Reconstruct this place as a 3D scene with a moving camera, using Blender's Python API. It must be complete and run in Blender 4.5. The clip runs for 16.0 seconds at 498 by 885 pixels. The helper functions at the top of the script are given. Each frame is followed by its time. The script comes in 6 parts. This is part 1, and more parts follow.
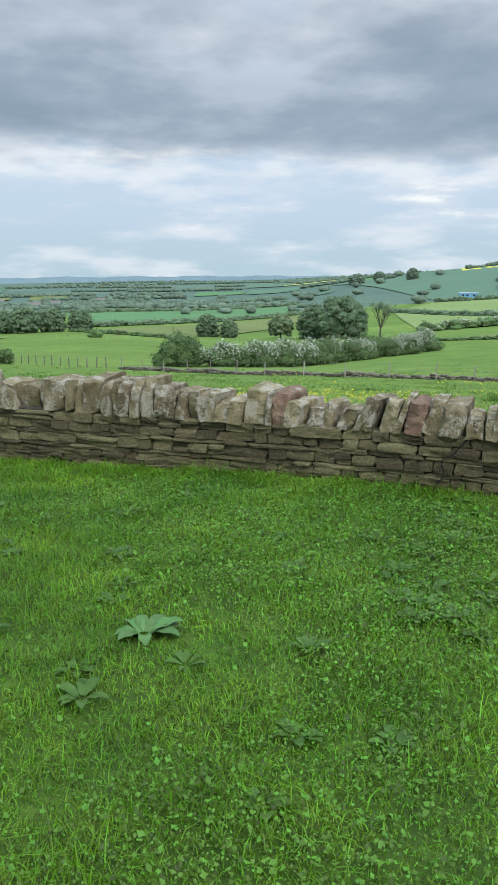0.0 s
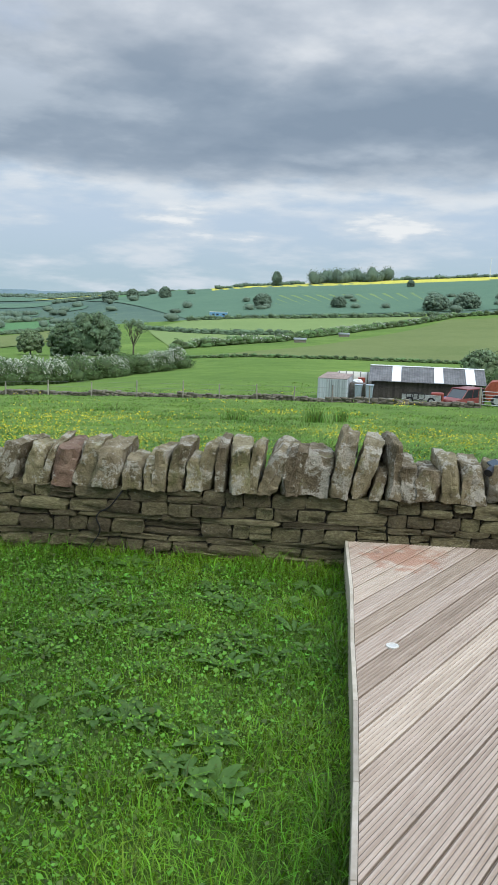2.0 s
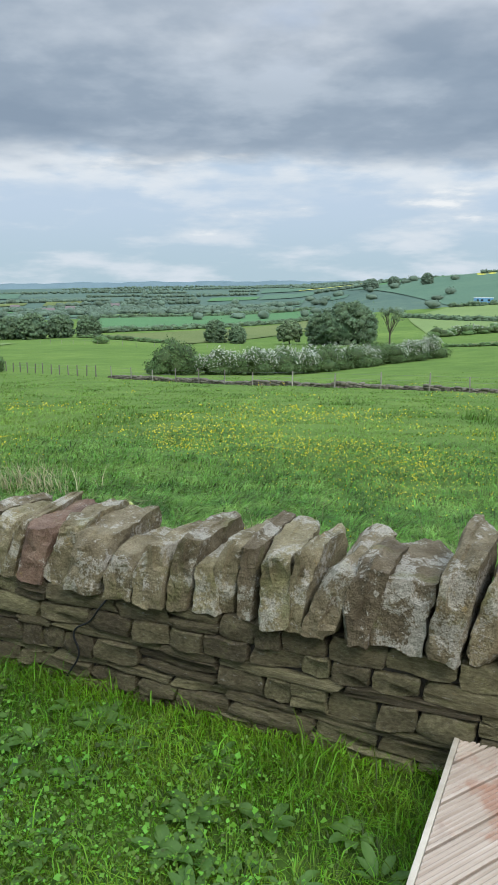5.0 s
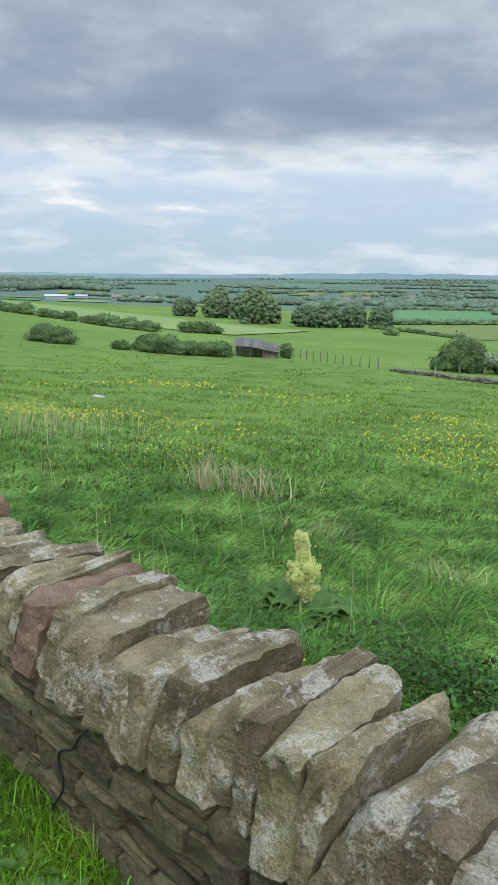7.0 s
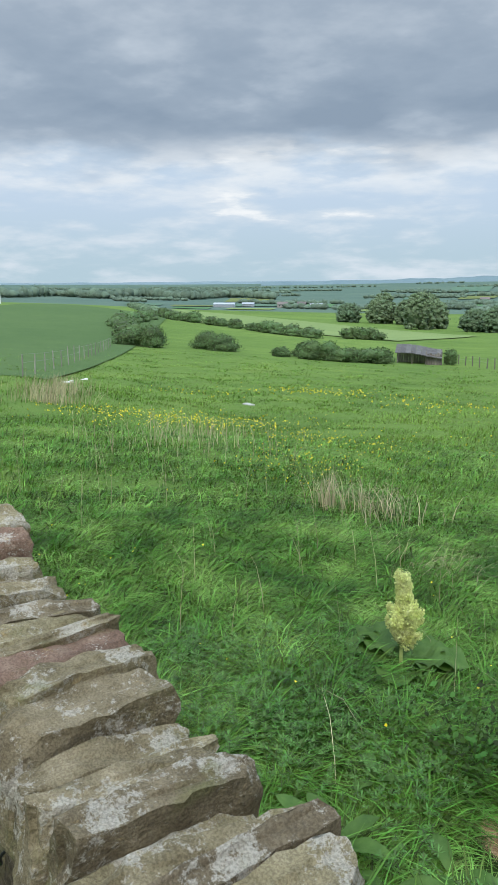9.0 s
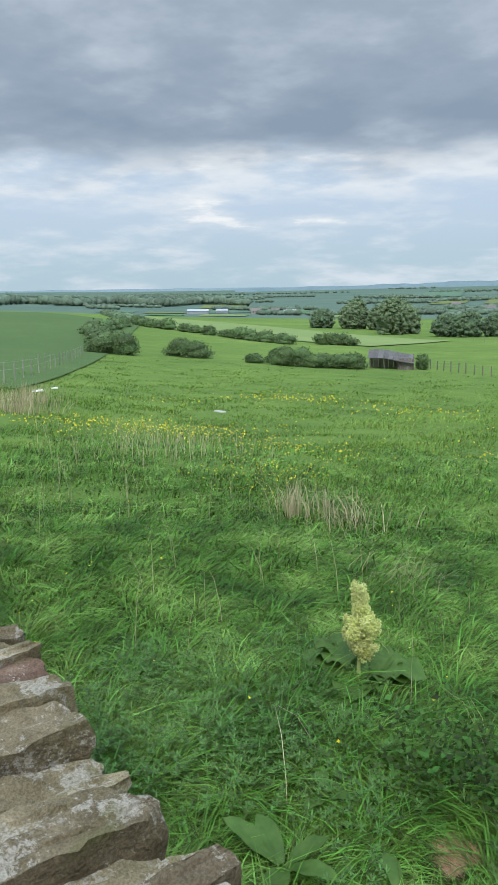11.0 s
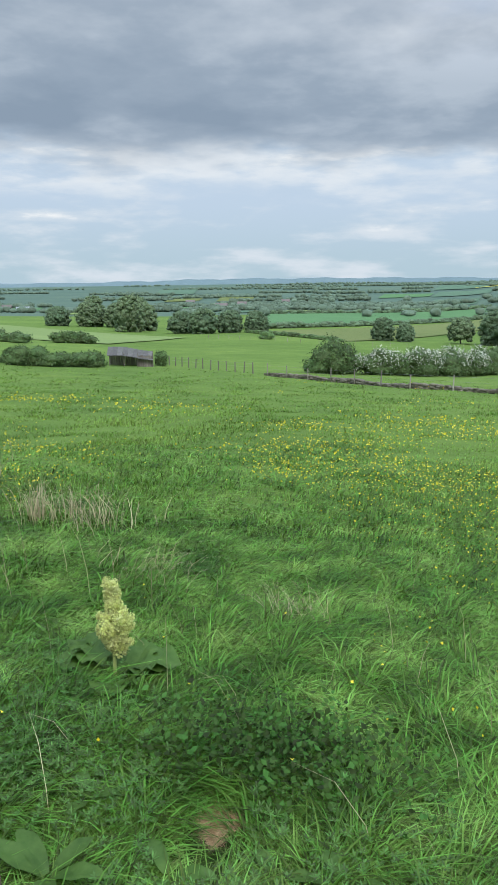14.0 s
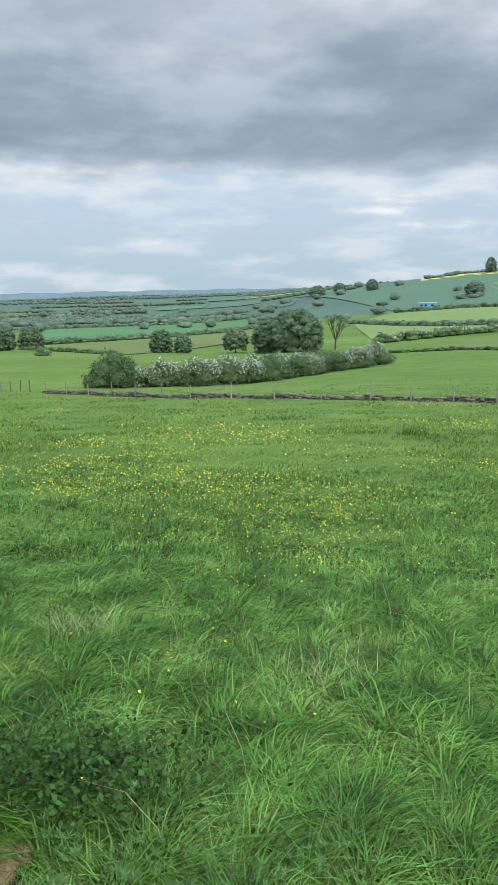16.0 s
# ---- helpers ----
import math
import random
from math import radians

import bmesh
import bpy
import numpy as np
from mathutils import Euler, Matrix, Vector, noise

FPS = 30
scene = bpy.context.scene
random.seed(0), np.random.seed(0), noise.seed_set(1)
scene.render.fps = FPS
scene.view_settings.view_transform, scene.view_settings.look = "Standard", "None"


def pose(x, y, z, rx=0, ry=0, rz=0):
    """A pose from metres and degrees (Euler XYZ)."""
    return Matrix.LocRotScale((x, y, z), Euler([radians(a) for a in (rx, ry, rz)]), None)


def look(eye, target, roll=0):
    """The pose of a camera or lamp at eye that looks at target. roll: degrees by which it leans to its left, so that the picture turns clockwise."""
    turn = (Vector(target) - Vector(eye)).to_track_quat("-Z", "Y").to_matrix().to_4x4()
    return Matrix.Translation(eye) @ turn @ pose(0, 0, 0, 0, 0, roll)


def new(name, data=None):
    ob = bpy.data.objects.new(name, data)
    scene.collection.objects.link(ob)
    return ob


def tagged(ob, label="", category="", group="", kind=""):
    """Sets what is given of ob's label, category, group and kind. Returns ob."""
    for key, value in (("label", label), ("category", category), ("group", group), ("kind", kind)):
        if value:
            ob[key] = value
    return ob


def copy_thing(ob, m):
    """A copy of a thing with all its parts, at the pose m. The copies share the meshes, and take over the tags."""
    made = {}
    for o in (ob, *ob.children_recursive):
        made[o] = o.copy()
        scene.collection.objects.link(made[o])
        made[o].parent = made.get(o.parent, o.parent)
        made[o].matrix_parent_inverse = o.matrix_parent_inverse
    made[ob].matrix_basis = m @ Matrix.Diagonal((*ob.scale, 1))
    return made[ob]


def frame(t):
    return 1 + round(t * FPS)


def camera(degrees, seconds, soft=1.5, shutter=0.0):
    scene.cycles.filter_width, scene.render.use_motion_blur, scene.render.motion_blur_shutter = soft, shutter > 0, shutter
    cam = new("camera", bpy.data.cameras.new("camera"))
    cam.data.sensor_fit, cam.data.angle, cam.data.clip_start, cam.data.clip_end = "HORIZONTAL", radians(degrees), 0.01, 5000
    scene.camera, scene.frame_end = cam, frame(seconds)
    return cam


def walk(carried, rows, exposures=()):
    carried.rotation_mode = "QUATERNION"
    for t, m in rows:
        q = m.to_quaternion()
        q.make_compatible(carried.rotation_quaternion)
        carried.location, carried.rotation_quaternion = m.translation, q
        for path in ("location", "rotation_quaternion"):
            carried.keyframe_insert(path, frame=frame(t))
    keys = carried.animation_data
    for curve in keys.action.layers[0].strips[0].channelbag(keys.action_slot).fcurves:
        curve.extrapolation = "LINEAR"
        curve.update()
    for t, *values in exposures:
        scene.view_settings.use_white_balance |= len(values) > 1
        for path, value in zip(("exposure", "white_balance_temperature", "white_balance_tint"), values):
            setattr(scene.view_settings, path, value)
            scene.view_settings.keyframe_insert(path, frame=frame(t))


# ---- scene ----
cam = camera(36.1, 16.0)
METRES, EYE, TILT, LEAN, TURN = 6.5, 1.72, -12.0, 0.0, 0.0
ROWS = [
    (0.0, 0.0, 0.0, 0.0, 0.0, 0.0, -0.0),
    (0.5, 0.0256, 0.0319, 0.0037, -5.38, 0.04, -0.11),
    (1.0, 0.06, 0.0705, 0.0166, -11.04, 0.45, 0.85),
    (1.5, 0.1064, 0.1058, 0.0265, -15.07, 0.64, 1.94),
    (2.0, 0.1499, 0.1421, 0.0354, -17.88, 0.91, 2.05),
    (2.5, 0.1938, 0.1821, 0.0471, -21.1, 0.63, 3.03),
    (3.0, 0.2371, 0.2238, 0.0563, -19.52, 0.59, 3.26),
    (3.5, 0.2748, 0.2696, 0.0659, -14.37, 0.43, 2.56),
    (6.0, 0.4251, 0.5422, 0.1326, 10.95, -0.06, -3.1),
    (6.5, 0.4424, 0.5937, 0.142, 16.22, -0.72, -4.94),
    (7.0, 0.4611, 0.6372, 0.1531, 22.17, -1.35, -5.79),
    (7.5, 0.4794, 0.6751, 0.1646, 29.11, -2.11, -6.19),
    (8.0, 0.4854, 0.7065, 0.1703, 33.68, -2.5, -6.72),
    (10.5, 0.5068, 0.77, 0.1896, 34.54, -1.94, -6.64),
    (11.0, 0.5085, 0.7707, 0.1897, 32.54, -1.55, -5.95),
    (11.5, 0.512, 0.7705, 0.1904, 30.3, -1.26, -5.4),
    (12.0, 0.5132, 0.7703, 0.1906, 27.51, -0.86, -4.99),
    (12.5, 0.5138, 0.7698, 0.1906, 24.61, -0.45, -4.43),
    (13.0, 0.5135, 0.7695, 0.1903, 21.43, -0.38, -4.01),
    (13.5, 0.5109, 0.7689, 0.1883, 17.6, -0.46, -3.71),
    (14.0, 0.5113, 0.7683, 0.1871, 13.45, -0.24, -2.92),
    (14.5, 0.5121, 0.7676, 0.1866, 10.4, 0.14, -1.8),
    (15.0, 0.5166, 0.7655, 0.1875, 6.69, 0.54, -0.91),
    (15.5, 0.5251, 0.7588, 0.1886, 2.25, 0.88, 0.11),
    (16.0, 0.5309, 0.7526, 0.1878, -2.41, 0.91, 1.45),
]
walk(cam, [(t, pose(0, 0, EYE, TILT, LEAN, TURN) @ pose(METRES * x, METRES * y, METRES * z, 90 + pitch, roll, yaw)) for t, x, y, z, yaw, pitch, roll in ROWS],
     [(0.0, 0.08), (1.0, 0.04), (2.0, -0.08), (3.5, -0.10), (6.0, 0.03), (8.0, 0.05), (12.0, 0.0), (16.0, 0.0)])

# ---- helpers of this scene ----
OX, OY = 3.3, 5.0                                   # the lookout by the garden wall
AX, AY = 3.163, 5.415                               # where the deck's corner meets the wall
UX, UY, NX, NY = 0.915, -0.403, 0.403, 0.915        # along the wall, and out over the field
rng = np.random.default_rng(7)


def on_wall(s, off, z=0.0):
    return Vector((AX + s * UX + off * NX, AY + s * UY + off * NY, z))


def sockets(node, given):
    for key, value in given.items():
        key = key.replace("_", " ") if isinstance(key, str) else key
        if isinstance(key, str) and key[0] == "i" and key[1:].isdigit():
            key = int(key[1:])
        if isinstance(value, bpy.types.NodeSocket):
            node.id_data.links.new(value, node.inputs[key])
        else:
            node.inputs[key].default_value = value
    return node


def nd(tree, kind, **given):
    return sockets(tree.nodes.new("ShaderNode" + kind), given)


def calc(tree, op, a, b=0.0, c=0.0, clamp=False):
    n = nd(tree, "Math", i0=a, i1=b, i2=c)
    n.operation, n.use_clamp = op, clamp
    return n.outputs[0]


def smooth(tree, value, lo, hi, to_lo=0.0, to_hi=1.0):
    n = nd(tree, "MapRange", Value=value, From_Min=lo, From_Max=hi, To_Min=to_lo, To_Max=to_hi)
    n.interpolation_type = "SMOOTHSTEP"
    return n.outputs[0]


def blend(tree, fac, a, b, mode="MIX"):
    n = tree.nodes.new("ShaderNodeMix")
    n.data_type, n.blend_type = "RGBA", mode
    for slot, value in ((0, fac), (6, a), (7, b)):
        if isinstance(value, bpy.types.NodeSocket):
            tree.links.new(value, n.inputs[slot])
        else:
            n.inputs[slot].default_value = value if slot == 0 else (*value[:3], 1.0)
    return n.outputs[2]


def noise_of(tree, vector, scale, detail=4.0, rough=0.55, out=0):
    return nd(tree, "TexNoise", Vector=vector, Scale=scale, Detail=detail, Roughness=rough).outputs[out]


def ramp(tree, fac, stops):
    n = nd(tree, "ValToRGB", Fac=fac)
    while len(n.color_ramp.elements) < len(stops):
        n.color_ramp.elements.new(0.5)
    for e, (at, colour) in zip(n.color_ramp.elements, stops):
        e.position, e.color = at, (*colour, 1.0)
    return n.outputs[0]


# ---- world: broken overcast over a blue sky ----
SUN_UP, SUN_ROUND = 48.0, 150.0
world = bpy.data.worlds.new("overcast_sky")
scene.world = world
world.use_nodes = True
wt = world.node_tree
wt.nodes.clear()
sky = wt.nodes.new("ShaderNodeTexSky")
sky.sky_type, sky.sun_disc = "NISHITA", False
sky.sun_elevation, sky.sun_rotation = radians(SUN_UP), radians(SUN_ROUND)
way = nd(wt, "TexCoord").outputs["Generated"]
sep = nd(wt, "SeparateXYZ", Vector=way).outputs
up = calc(wt, "MAXIMUM", sep[2], 0.0)
deep = calc(wt, "ADD", up, 0.16)
plan = nd(wt, "CombineXYZ", X=calc(wt, "DIVIDE", sep[0], deep), Y=calc(wt, "DIVIDE", sep[1], deep), Z=3.7).outputs[0]
big = noise_of(wt, plan, 0.6, 2, 0.5)
mid = noise_of(wt, plan, 1.5, 5, 0.52)
fine = noise_of(wt, plan, 3.6, 5, 0.55)
streak_at = nd(wt, "CombineXYZ", X=calc(wt, "MULTIPLY", sep[0], 7.0), Y=calc(wt, "MULTIPLY", sep[1], 7.0), Z=calc(wt, "MULTIPLY", sep[2], 30.0)).outputs[0]
streak = noise_of(wt, streak_at, 1.0, 6, 0.55)
lumpy = calc(wt, "MULTIPLY_ADD", calc(wt, "SUBTRACT", mid, 0.5), 0.10, up)
lumpy = calc(wt, "MULTIPLY_ADD", calc(wt, "SUBTRACT", big, 0.5), 0.07, lumpy)
deck_of_cloud = smooth(wt, lumpy, 0.128, 0.168)
east = smooth(wt, sep[0], -0.34, 0.30)
torn = calc(wt, "MULTIPLY", smooth(wt, lumpy, 0.225, 0.315), calc(wt, "MULTIPLY_ADD", east, 0.85, 0.10))
tone = calc(wt, "MULTIPLY_ADD", calc(wt, "SUBTRACT", fine, 0.5), 0.45, mid)
grey = ramp(wt, tone, [(0.34, (0.262, 0.340, 0.440)), (0.50, (0.320, 0.400, 0.500)), (0.66, (0.46, 0.54, 0.635))])
white = ramp(wt, tone, [(0.32, (0.42, 0.49, 0.585)), (0.50, (0.62, 0.68, 0.76)), (0.66, (0.88, 0.91, 0.95))])
dim_sky = nd(wt, "VectorMath", i0=sky.outputs[0], i1=(0.1, 0.1, 0.1))
dim_sky.operation = "MULTIPLY"
blue = blend(wt, 0.5, dim_sky.outputs[0], (0.36, 0.52, 0.78))
low = blend(wt, smooth(wt, up, 0.0, 0.11), (0.455, 0.60, 0.69), (0.53, 0.655, 0.80))
low = blend(wt, smooth(wt, streak, 0.45, 0.68), low, (0.69, 0.765, 0.84))
low = blend(wt, smooth(wt, calc(wt, "MULTIPLY", streak, smooth(wt, up, 0.03, 0.07)), 0.58, 0.68), low, (0.88, 0.915, 0.94))
under = calc(wt, "MULTIPLY", smooth(wt, lumpy, 0.095, 0.135), smooth(wt, fine, 0.35, 0.65))
low = blend(wt, under, low, (0.76, 0.82, 0.88))
clouds = blend(wt, torn, grey, white)
gap = calc(wt, "MULTIPLY", smooth(wt, calc(wt, "ADD", mid, calc(wt, "MULTIPLY", up, 0.5)), 0.70, 0.80), calc(wt, "MULTIPLY", torn, east))
clouds = blend(wt, gap, clouds, blue)
view = blend(wt, deck_of_cloud, low, clouds)
# the overcast brightens towards the zenith, about three to one
lift = smooth(wt, up, 0.36, 0.80, 1.0, 4.1)
boost = nd(wt, "VectorMath", i0=view)
boost.operation = "SCALE"
wt.links.new(lift, boost.inputs[3])
ground_glow = blend(wt, smooth(wt, sep[2], -0.03, 0.0), (0.20, 0.27, 0.22), boost.outputs[0])
bg = nd(wt, "Background", Color=ground_glow, Strength=1.0)
wt.links.new(bg.outputs[0], wt.nodes.new("ShaderNodeOutputWorld").inputs[0])

sun = new("sun", bpy.data.lights.new("sun", "SUN"))
sun.data.energy, sun.data.angle, sun.data.color = 1.9, radians(25), (1.0, 0.96, 0.88)
sun.matrix_world = look((0, 0, 0), (-math.sin(radians(SUN_ROUND)) * math.cos(radians(SUN_UP)), -math.cos(radians(SUN_ROUND)) * math.cos(radians(SUN_UP)), -math.sin(radians(SUN_UP))))


# ---- materials ----
def material(name, stops, scale=8.0, detail=5.0, rough=0.85, bump=0.3, bump_scale=None, metal=0.0, own=True, vary=0.25, big_scale=None, big_dark=0.35, stretch=(1, 1, 1), extra=None, through_light=0.0, islands=False, depth=0.01, soft_up=0.0, gloss=0.3, swing=0.0):
    """A surface whose colour runs over stops by a noise, with a second, larger one for wear, and relief."""
    m = bpy.data.materials.new(name)
    m.use_nodes = True
    t = m.node_tree
    t.nodes.clear()
    at = nd(t, "TexCoord").outputs["Object"] if own else nd(t, "NewGeometry").outputs["Position"]
    any_of = nd(t, "NewGeometry").outputs["Random Per Island"] if islands else nd(t, "ObjectInfo").outputs["Random"]
    shift = nd(t, "CombineXYZ", X=calc(t, "MULTIPLY", any_of, 37.0), Y=calc(t, "MULTIPLY", any_of, 91.0), Z=0.0).outputs[0]
    v = at
    if own and not islands:
        s = nd(t, "VectorMath", i0=at, i1=shift)
        s.operation = "ADD"
        v = s.outputs[0]
    if swing:
        v = nd(t, "VectorRotate", Vector=v, Angle=radians(swing)).outputs[0]
    st = nd(t, "VectorMath", i0=v, i1=stretch)
    st.operation = "MULTIPLY"
    v = st.outputs[0]
    n1 = noise_of(t, v, scale, detail, 0.62)
    colour = ramp(t, n1, stops)
    n2 = noise_of(t, v, big_scale or scale * 0.22, 3, 0.5)
    colour = blend(t, smooth(t, n2, 0.35, 0.7, big_dark, 0.0), colour, (0.35, 0.33, 0.30), "MULTIPLY")
    hsv = nd(t, "HueSaturation", Hue=calc(t, "MULTIPLY_ADD", calc(t, "SUBTRACT", any_of, 0.5), vary * 0.07, 0.5), Saturation=1.0, Value=calc(t, "MULTIPLY_ADD", calc(t, "SUBTRACT", any_of, 0.5), vary * 2, 1.0), Color=colour)
    colour = hsv.outputs[0]
    if extra:
        colour = extra(t, v, colour)
    b = nd(t, "BsdfPrincipled", Base_Color=colour, Roughness=rough, Metallic=metal)
    b.inputs["Specular IOR Level"].default_value = gloss
    if bump:
        n3 = noise_of(t, v, bump_scale or scale * 2.5, 6, 0.65)
        bn = nd(t, "Bump", Height=n3, Strength=bump, Distance=depth)
        t.links.new(bn.outputs[0], b.inputs["Normal"])
    shader = b.outputs[0]
    if soft_up:
        lean = nd(t, "VectorMath", i0=nd(t, "NewGeometry").outputs["Normal"], i1=(0.0, 0.0, soft_up))
        lean.operation = "ADD"
        unit = nd(t, "VectorMath", i0=lean.outputs[0])
        unit.operation = "NORMALIZE"
        t.links.new(unit.outputs[0], b.inputs["Normal"])
    if through_light:
        tr = nd(t, "BsdfTranslucent", Color=colour)
        mix = nd(t, "MixShader", Fac=through_light)
        t.links.new(shader, mix.inputs[1])
        t.links.new(tr.outputs[0], mix.inputs[2])
        shader = mix.outputs[0]
    t.links.new(shader, t.nodes.new("ShaderNodeOutputMaterial").inputs[0])
    return m


def plain(name, colour, rough=0.6, metal=0.0, vary=0.1):
    return material(name, [(0.3, tuple(c * 0.82 for c in colour)), (0.7, tuple(min(1.0, c * 1.12) for c in colour))], 14, 4, rough, 0.12, None, metal, True, vary, 2.0, 0.2)


def glass(name):
    m = bpy.data.materials.new(name)
    m.use_nodes = True
    b = m.node_tree.nodes["Principled BSDF"]
    b.inputs["Base Color"].default_value, b.inputs["Roughness"].default_value = (0.03, 0.04, 0.045, 1), 0.06
    return m


def lichen(amount, size):
    def add(t, v, colour):
        patch = noise_of(t, v, 6.0, 4, 0.6)
        flaky = noise_of(t, v, size * 2.2, 10, 0.82)
        both = calc(t, "MULTIPLY_ADD", patch, 0.5, calc(t, "MULTIPLY", flaky, 0.5))
        crust = smooth(t, both, 0.600 - amount, 0.635 - amount)
        grain = noise_of(t, v, 150.0, 3, 0.7)
        colour = blend(t, calc(t, "MULTIPLY", crust, 0.72), colour, (0.47, 0.445, 0.365))
        moss = smooth(t, noise_of(t, v, 4.0, 6, 0.65), 0.54, 0.70)
        colour = blend(t, calc(t, "MULTIPLY", moss, 0.55), colour, (0.150, 0.155, 0.050))
        ochre = smooth(t, noise_of(t, v, 8.5, 7, 0.7), 0.63, 0.70)
        colour = blend(t, calc(t, "MULTIPLY", ochre, 0.5), colour, (0.36, 0.245, 0.085))
        return blend(t, smooth(t, grain, 0.38, 0.60, 0.6, 0.0), colour, (0.40, 0.37, 0.33), "MULTIPLY")
    return add


def deck_marks(t, v, colour):
    """A rust-brown spill by the wall, and knots."""
    pos = nd(t, "NewGeometry").outputs["Position"]
    off = nd(t, "VectorMath", i0=pos, i1=(3.36, 5.02, 0.19))
    off.operation = "SUBTRACT"
    far = nd(t, "VectorMath", i0=off.outputs[0])
    far.operation = "LENGTH"
    n = noise_of(t, pos, 9.0, 5, 0.65)
    mask = smooth(t, calc(t, "MULTIPLY_ADD", calc(t, "SUBTRACT", n, 0.5), 0.85, far.outputs["Value"]), 0.30, 0.10)
    colour = blend(t, calc(t, "MULTIPLY", mask, 0.60), colour, (0.30, 0.12, 0.06))
    spin = nd(t, "VectorRotate", Vector=pos, Angle=radians(-33.7)).outputs[0]
    long = nd(t, "VectorMath", i0=spin, i1=(0.55, 1.0, 1.0))
    long.operation = "MULTIPLY"
    wobble = noise_of(t, pos, 26, 3, 0.6)
    knots = nd(t, "TexVoronoi", Vector=long.outputs[0], Scale=3.6).outputs["Distance"]
    colour = blend(t, smooth(t, calc(t, "MULTIPLY_ADD", wobble, 0.10, knots), 0.15, 0.08, 0.0, 0.55), colour, (0.17, 0.13, 0.10))
    scuff = noise_of(t, spin, 5.5, 6, 0.7)
    return blend(t, smooth(t, scuff, 0.60, 0.70, 0.0, 0.32), colour, (0.20, 0.155, 0.125))


STONE = material("gritstone", [(0.25, (0.121, 0.103, 0.051)), (0.5, (0.264, 0.229, 0.123)), (0.72, (0.413, 0.363, 0.215))], 10, 10, 0.95, 1.0, 40, vary=0.42, big_scale=4.0, big_dark=0.5, extra=lichen(0.02, 30), depth=0.02)
COPING = material("lichened_coping_stone", [(0.25, (0.132, 0.106, 0.055)), (0.5, (0.260, 0.216, 0.124)), (0.72, (0.375, 0.318, 0.199))], 9, 10, 0.95, 1.0, 38, vary=0.30, big_scale=5.0, big_dark=0.42, extra=lichen(0.09, 20), depth=0.024)
RED_STONE = material("reddish_coping_stone", [(0.25, (0.150, 0.094, 0.060)), (0.5, (0.260, 0.170, 0.115)), (0.72, (0.36, 0.262, 0.185))], 9, 10, 0.95, 0.9, 38, vary=0.2, big_scale=5.0, big_dark=0.5, extra=lichen(0.04, 40), depth=0.02)
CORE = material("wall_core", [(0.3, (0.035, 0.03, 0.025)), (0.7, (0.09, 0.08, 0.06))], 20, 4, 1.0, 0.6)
FIELD_STONE = material("far_drystone", [(0.3, (0.13, 0.118, 0.09)), (0.7, (0.26, 0.235, 0.18))], 3.0, 5, 0.95, 0.5, 8, islands=True, vary=0.25)
WOOD = material("weathered_decking", [(0.28, (0.305, 0.234, 0.172)), (0.5, (0.425, 0.342, 0.264)), (0.72, (0.515, 0.430, 0.345))], 5, 7, 0.8, 0.35, 40, own=False, vary=0.12, big_scale=2.0, big_dark=0.14, stretch=(0.5, 9, 1), extra=deck_marks, depth=0.003, swing=-33.7)
DARK_WOOD = material("darker_decking", [(0.28, (0.215, 0.162, 0.115)), (0.5, (0.305, 0.236, 0.175)), (0.72, (0.40, 0.322, 0.25))], 5, 7, 0.8, 0.35, 40, own=False, vary=0.1, big_scale=2.0, big_dark=0.2, stretch=(0.5, 9, 1), extra=deck_marks, depth=0.003, swing=-33.7)
GRIME = material("dirt_in_grooves", [(0.3, (0.13, 0.10, 0.078)), (0.7, (0.22, 0.175, 0.14))], 9, 4, 0.95, 0.2, own=False)
TRIM = material("pale_edge_timber", [(0.3, (0.33, 0.28, 0.21)), (0.7, (0.47, 0.41, 0.33))], 12, 5, 0.8, 0.3, own=False)
OLD_WOOD = material("grey_old_timber", [(0.3, (0.13, 0.115, 0.095)), (0.7, (0.27, 0.245, 0.21))], 6, 5, 0.9, 0.4, stretch=(6, 6, 0.7))
LAWN_GRASS = material("lawn_grass", [(0.30, (0.060, 0.152, 0.004)), (0.5, (0.116, 0.238, 0.007)), (0.70, (0.216, 0.369, 0.020))], 1.3, 6, 0.5, 0, own=False, vary=0.75, big_scale=0.35, big_dark=0.25, islands=True, through_light=0.3, soft_up=0.5)
CLOVER = material("clover_leaf", [(0.3, (0.067, 0.171, 0.010)), (0.7, (0.141, 0.271, 0.026))], 0.9, 5, 0.5, 0, own=False, vary=0.7, islands=True, through_light=0.2, soft_up=0.3, gloss=0.3)
NETTLE = material("nettle_leaf", [(0.3, (0.034, 0.086, 0.012)), (0.7, (0.075, 0.155, 0.026))], 1.5, 4, 0.6, 0, own=False, vary=0.7, islands=True, through_light=0.25, soft_up=0.2, gloss=0.2)
FIELD_GRASS = material("long_field_grass", [(0.34, (0.052, 0.126, 0.014)), (0.5, (0.111, 0.222, 0.029)), (0.66, (0.227, 0.365, 0.074))], 1.6, 7, 0.5, 0, own=False, vary=0.75, big_scale=0.22, big_dark=0.12, islands=True, through_light=0.25, soft_up=0.15, gloss=0.22)
MID_GRASS = material("meadow_grass", [(0.30, (0.093, 0.185, 0.024)), (0.5, (0.143, 0.251, 0.034)), (0.70, (0.217, 0.336, 0.052))], 0.22, 6, 0.5, 0, own=False, vary=0.5, big_scale=0.05, big_dark=0.18, islands=True, through_light=0.3, soft_up=0.5, gloss=0.3)
